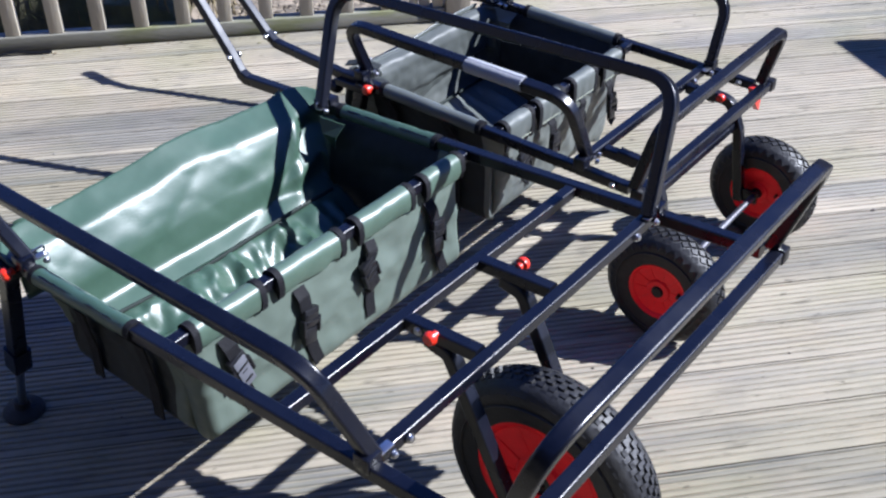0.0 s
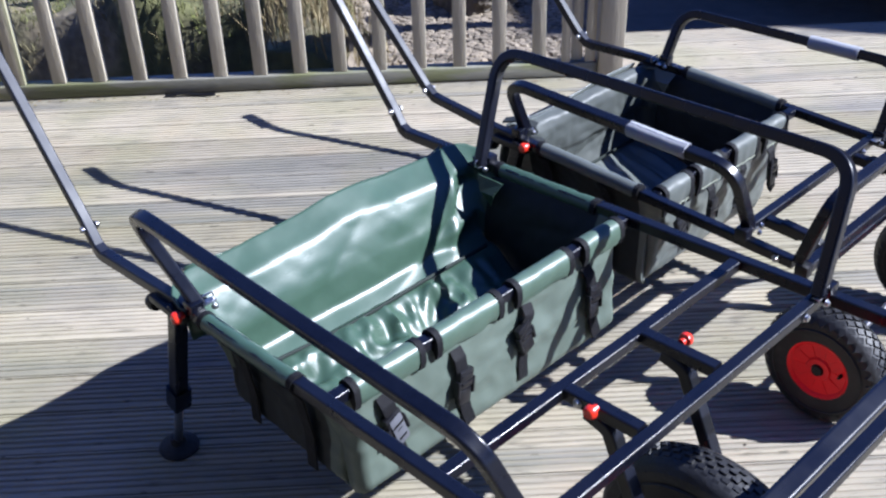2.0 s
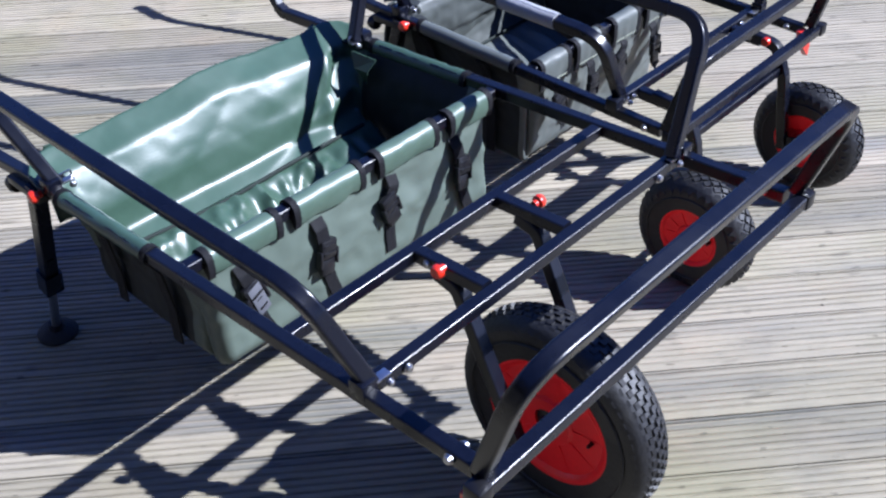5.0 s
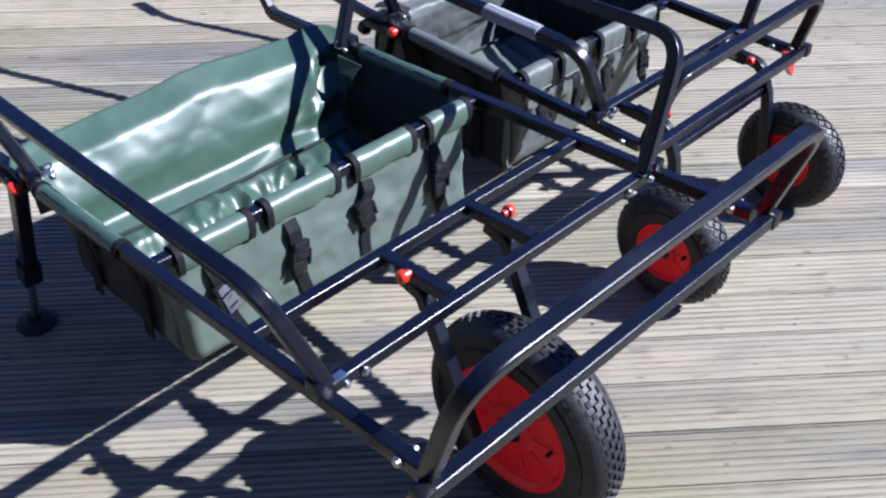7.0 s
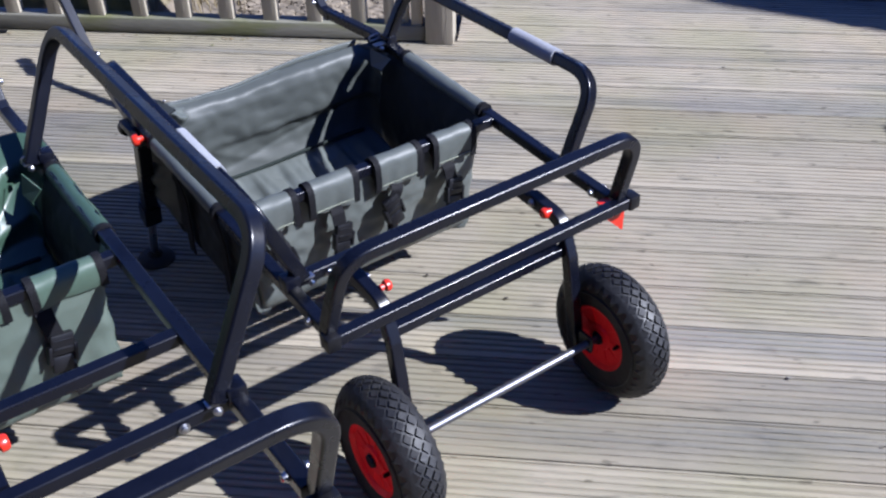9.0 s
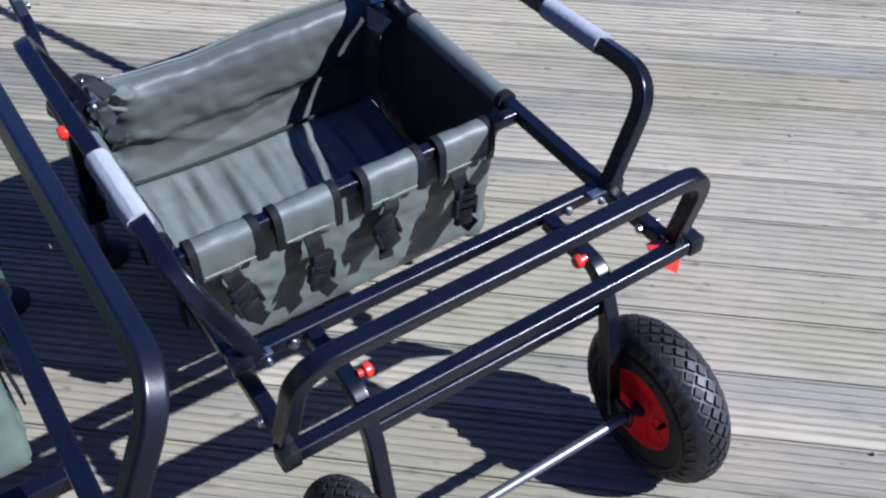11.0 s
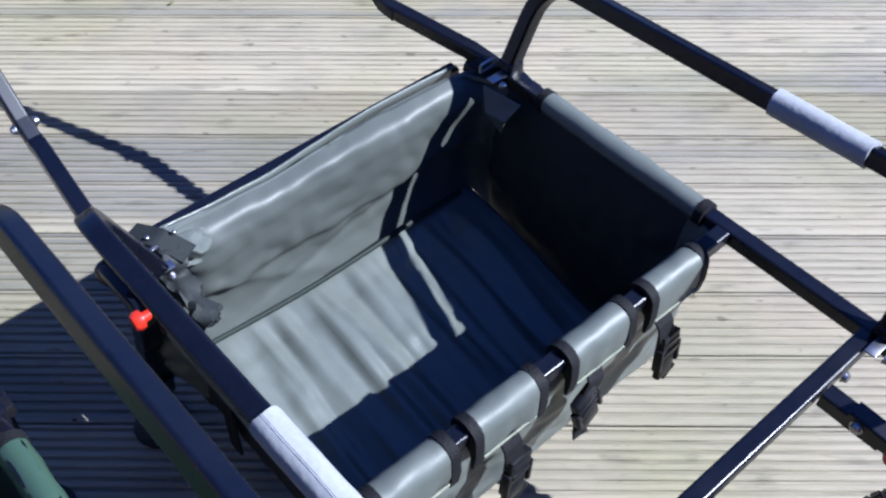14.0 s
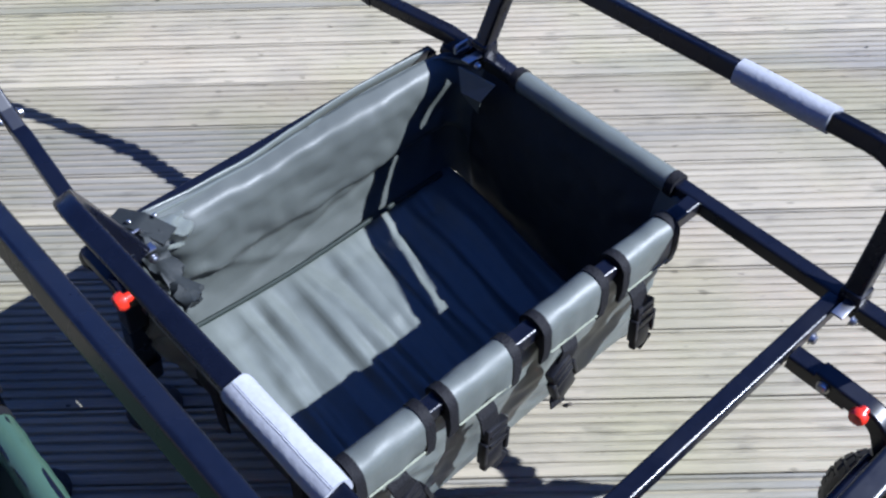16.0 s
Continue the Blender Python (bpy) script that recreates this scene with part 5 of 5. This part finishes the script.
box(bm, 3.30, 3.36, 3.245, 3.42, 0.0, 0.762, 0.004)
tagged(part("wall_screen_low", bm, wall_mat, None, smooth=0), "unseen low panel added to cast the second shadow patch", "windbreak", kind="structure")
# unseen gabled block, its rake shaped to give the far shadow edge
bm = B()
prof = [(5.1, -0.6), (5.1, 2.06), (8.2, 6.35), (11.5, 2.06), (11.5, -0.6)]
lo = [bm.verts.new((x, 3.4, z)) for x, z in prof]
hi = [bm.verts.new((x, 5.7, z)) for x, z in prof]
bm.faces.new(lo)
bm.faces.new(hi[::-1])
for i in range(5):
    bm.faces.new((lo[i], hi[i], hi[(i + 1) % 5], lo[(i + 1) % 5]))
bmesh.ops.recalc_face_normals(bm, faces=bm.faces)
tagged(part("wall_east", bm, wall_mat, None, smooth=0), "unseen gabled block added to shade the deck's far right", "building", kind="structure")

# unseen dark walls, added to keep low sky light off upright faces
bm = B()
box(bm, -7.0, 5.0, -2.6, -2.3, -0.6, 5.2, 0.02)
tagged(part("wall_south", bm, dark_mat, None, smooth=0), "unseen dark wall added to the south to block low sky light", "building", kind="structure")
bm = B()
box(bm, -6.3, -6.0, -2.28, 2.4, -0.9, 4.6, 0.02)
tagged(part("wall_west", bm, dark_mat, None, smooth=0), "unseen dark wall added to the west to block low sky light", "building", kind="structure")
# unseen block, placed so its shadow covers the far car park
bm = B()
box(bm, 6.4, 12.0, 9.85, 18.0, -0.81, 6.3, 0.02)
tagged(part("wall_north_east", bm, wall_mat, None, smooth=0), "unseen block added to shade the far car park", "building", kind="structure")


# unseen lower block, added for the shade beside the parked car
bm = B()
box(bm, 6.4, 11.0, 7.75, 9.10, -0.81, 3.75, 0.02)
tagged(part("wall_annexe", bm, wall_mat, None, smooth=0), "unseen low block added to shade the ground by the car", "building", kind="structure")


# ---- parked car ----
def car(m):
    PAINT = material("black_car_paint", (0.008, 0.008, 0.010), 0.15, vary=0.05, scale=4, coat=1.0)
    GLASS = material("dark_car_glass", (0.006, 0.007, 0.008), 0.05, vary=0.02, scale=3, coat=0.5)
    ALLOY = material("silver_alloy", (0.75, 0.77, 0.84), 0.35, metal=0.2, vary=0.1, scale=12)
    c = thing("parked_car", m, "black off-road car parked beyond the deck", "car")
    # body sections along its length: x, sill height, belt height, half width
    secs = [(-0.95, 0.55, 0.95, 0.80), (-0.88, 0.42, 1.08, 0.88), (-0.45, 0.40, 1.12, 0.92), (0.6, 0.40, 1.14, 0.93), (2.4, 0.40, 1.14, 0.93), (3.4, 0.42, 1.10, 0.90), (3.62, 0.5, 1.0, 0.82)]
    bm = B()
    rings = []
    for x, a, b, w in secs:
        ring = []
        for s in (-1, 1):
            pts = [(s * w * 0.92, a), (s * w, a + 0.12), (s * w, b - 0.25), (s * w * 0.96, b)]
            ring += pts if s < 0 else pts[::-1]
        rings.append([bm.verts.new((x, y, z)) for y, z in ring])
    for r0, r1 in zip(rings, rings[1:]):
        for i in range(8):
            bm.faces.new((r0[i], r0[(i + 1) % 8], r1[(i + 1) % 8], r1[i]))
    bm.faces.new(rings[0])
    bm.faces.new(rings[-1][::-1])
    bmesh.ops.recalc_face_normals(bm, faces=bm.faces)
    bmesh.ops.bevel(bm, geom=list(bm.edges), offset=0.03, segments=2, affect="EDGES")
    part("body", bm, PAINT, c, "glossy black bodywork", 40)
    bm = B()
    rings = []
    for x, z, w in ((0.55, 1.12, 0.88), (1.0, 1.70, 0.74), (2.9, 1.72, 0.74), (3.5, 1.10, 0.84)):
        rings.append([bm.verts.new((x, s * w, z)) for s in (-1, 1)])
    base = [bm.verts.new((x, s * w, 1.10)) for x, w in ((0.56, 0.88), (3.49, 0.84)) for s in (-1, 1)]
    for r0, r1 in zip(rings, rings[1:]):
        bm.faces.new((r0[0], r0[1], r1[1], r1[0]))
    for s in (0, 1):
        bm.faces.new([r[s] for r in rings])
    bmesh.ops.recalc_face_normals(bm, faces=bm.faces)
    part("cabin", bm, GLASS, c, "dark glazed cabin", 30)
    for s in (-1, 1):
        bm = B()
        rod(bm, [(0.55, s * 0.98, 0.38), (2.2, s * 0.98, 0.38)], 0.035)
        part("side_step", bm, CHROME, c, "tubular steel side step")
        for x in (0.0, 2.75):
            bm = B()
            lathe(bm, [(0.205, -0.11), (0.30, -0.12), (0.335, -0.08), (0.345, -0.04), (0.345, 0.04), (0.335, 0.08), (0.30, 0.12), (0.205, 0.11)], 40, closed=True)
            w = part("wheel", bm, RUBBER, c, "black road tyre", m=Matrix.Translation((x, s * 0.86, 0.345)) @ pose(0, 0, 0, 0, 0, -24 if x == 0 else 0) @ pose(0, 0, 0, 90, 0, 0))
            bm = B()
            o = 0.085 if s < 0 else -0.085
            lathe(bm, [(0.200, o - 0.02), (0.216, o), (0.200, o + 0.02)], 40, closed=True)
            lathe(bm, [(0.0001, o + 0.01), (0.055, o + 0.01), (0.06, o - 0.01), (0.0001, o - 0.012)], 16)
            for k in range(10):
                for da in (-6, 6):
                    box(bm, 0.04, 0.205, -0.008, 0.008, o - 0.012, o + 0.006, 0.002, pose(0, 0, 0, 0, 0, k * 36 + da))
            part("alloy_rim", bm, ALLOY, w, "silver multi-spoke alloy wheel", 30)
    return c


car(pose(2.13 + 0.86 * 0.839, 7.2 + 0.86 * 0.545, -0.812, 0, 0, -57))

# planks of the deck, each of its own
for k in range(-52, 14):
    y = PHASE + PITCH * (k + 0.5)
    if y + PITCH / 2 > DECK_END + 0.02:
        break
    ob = new("plank", PLANK if y < 3.70 else PLANK_SHORT)
    ob.parent = deck
    ob.matrix_basis = Matrix.Translation((DECK_X0 if y < 3.70 else 0.955, y, random.uniform(-0.0012, 0.0)))
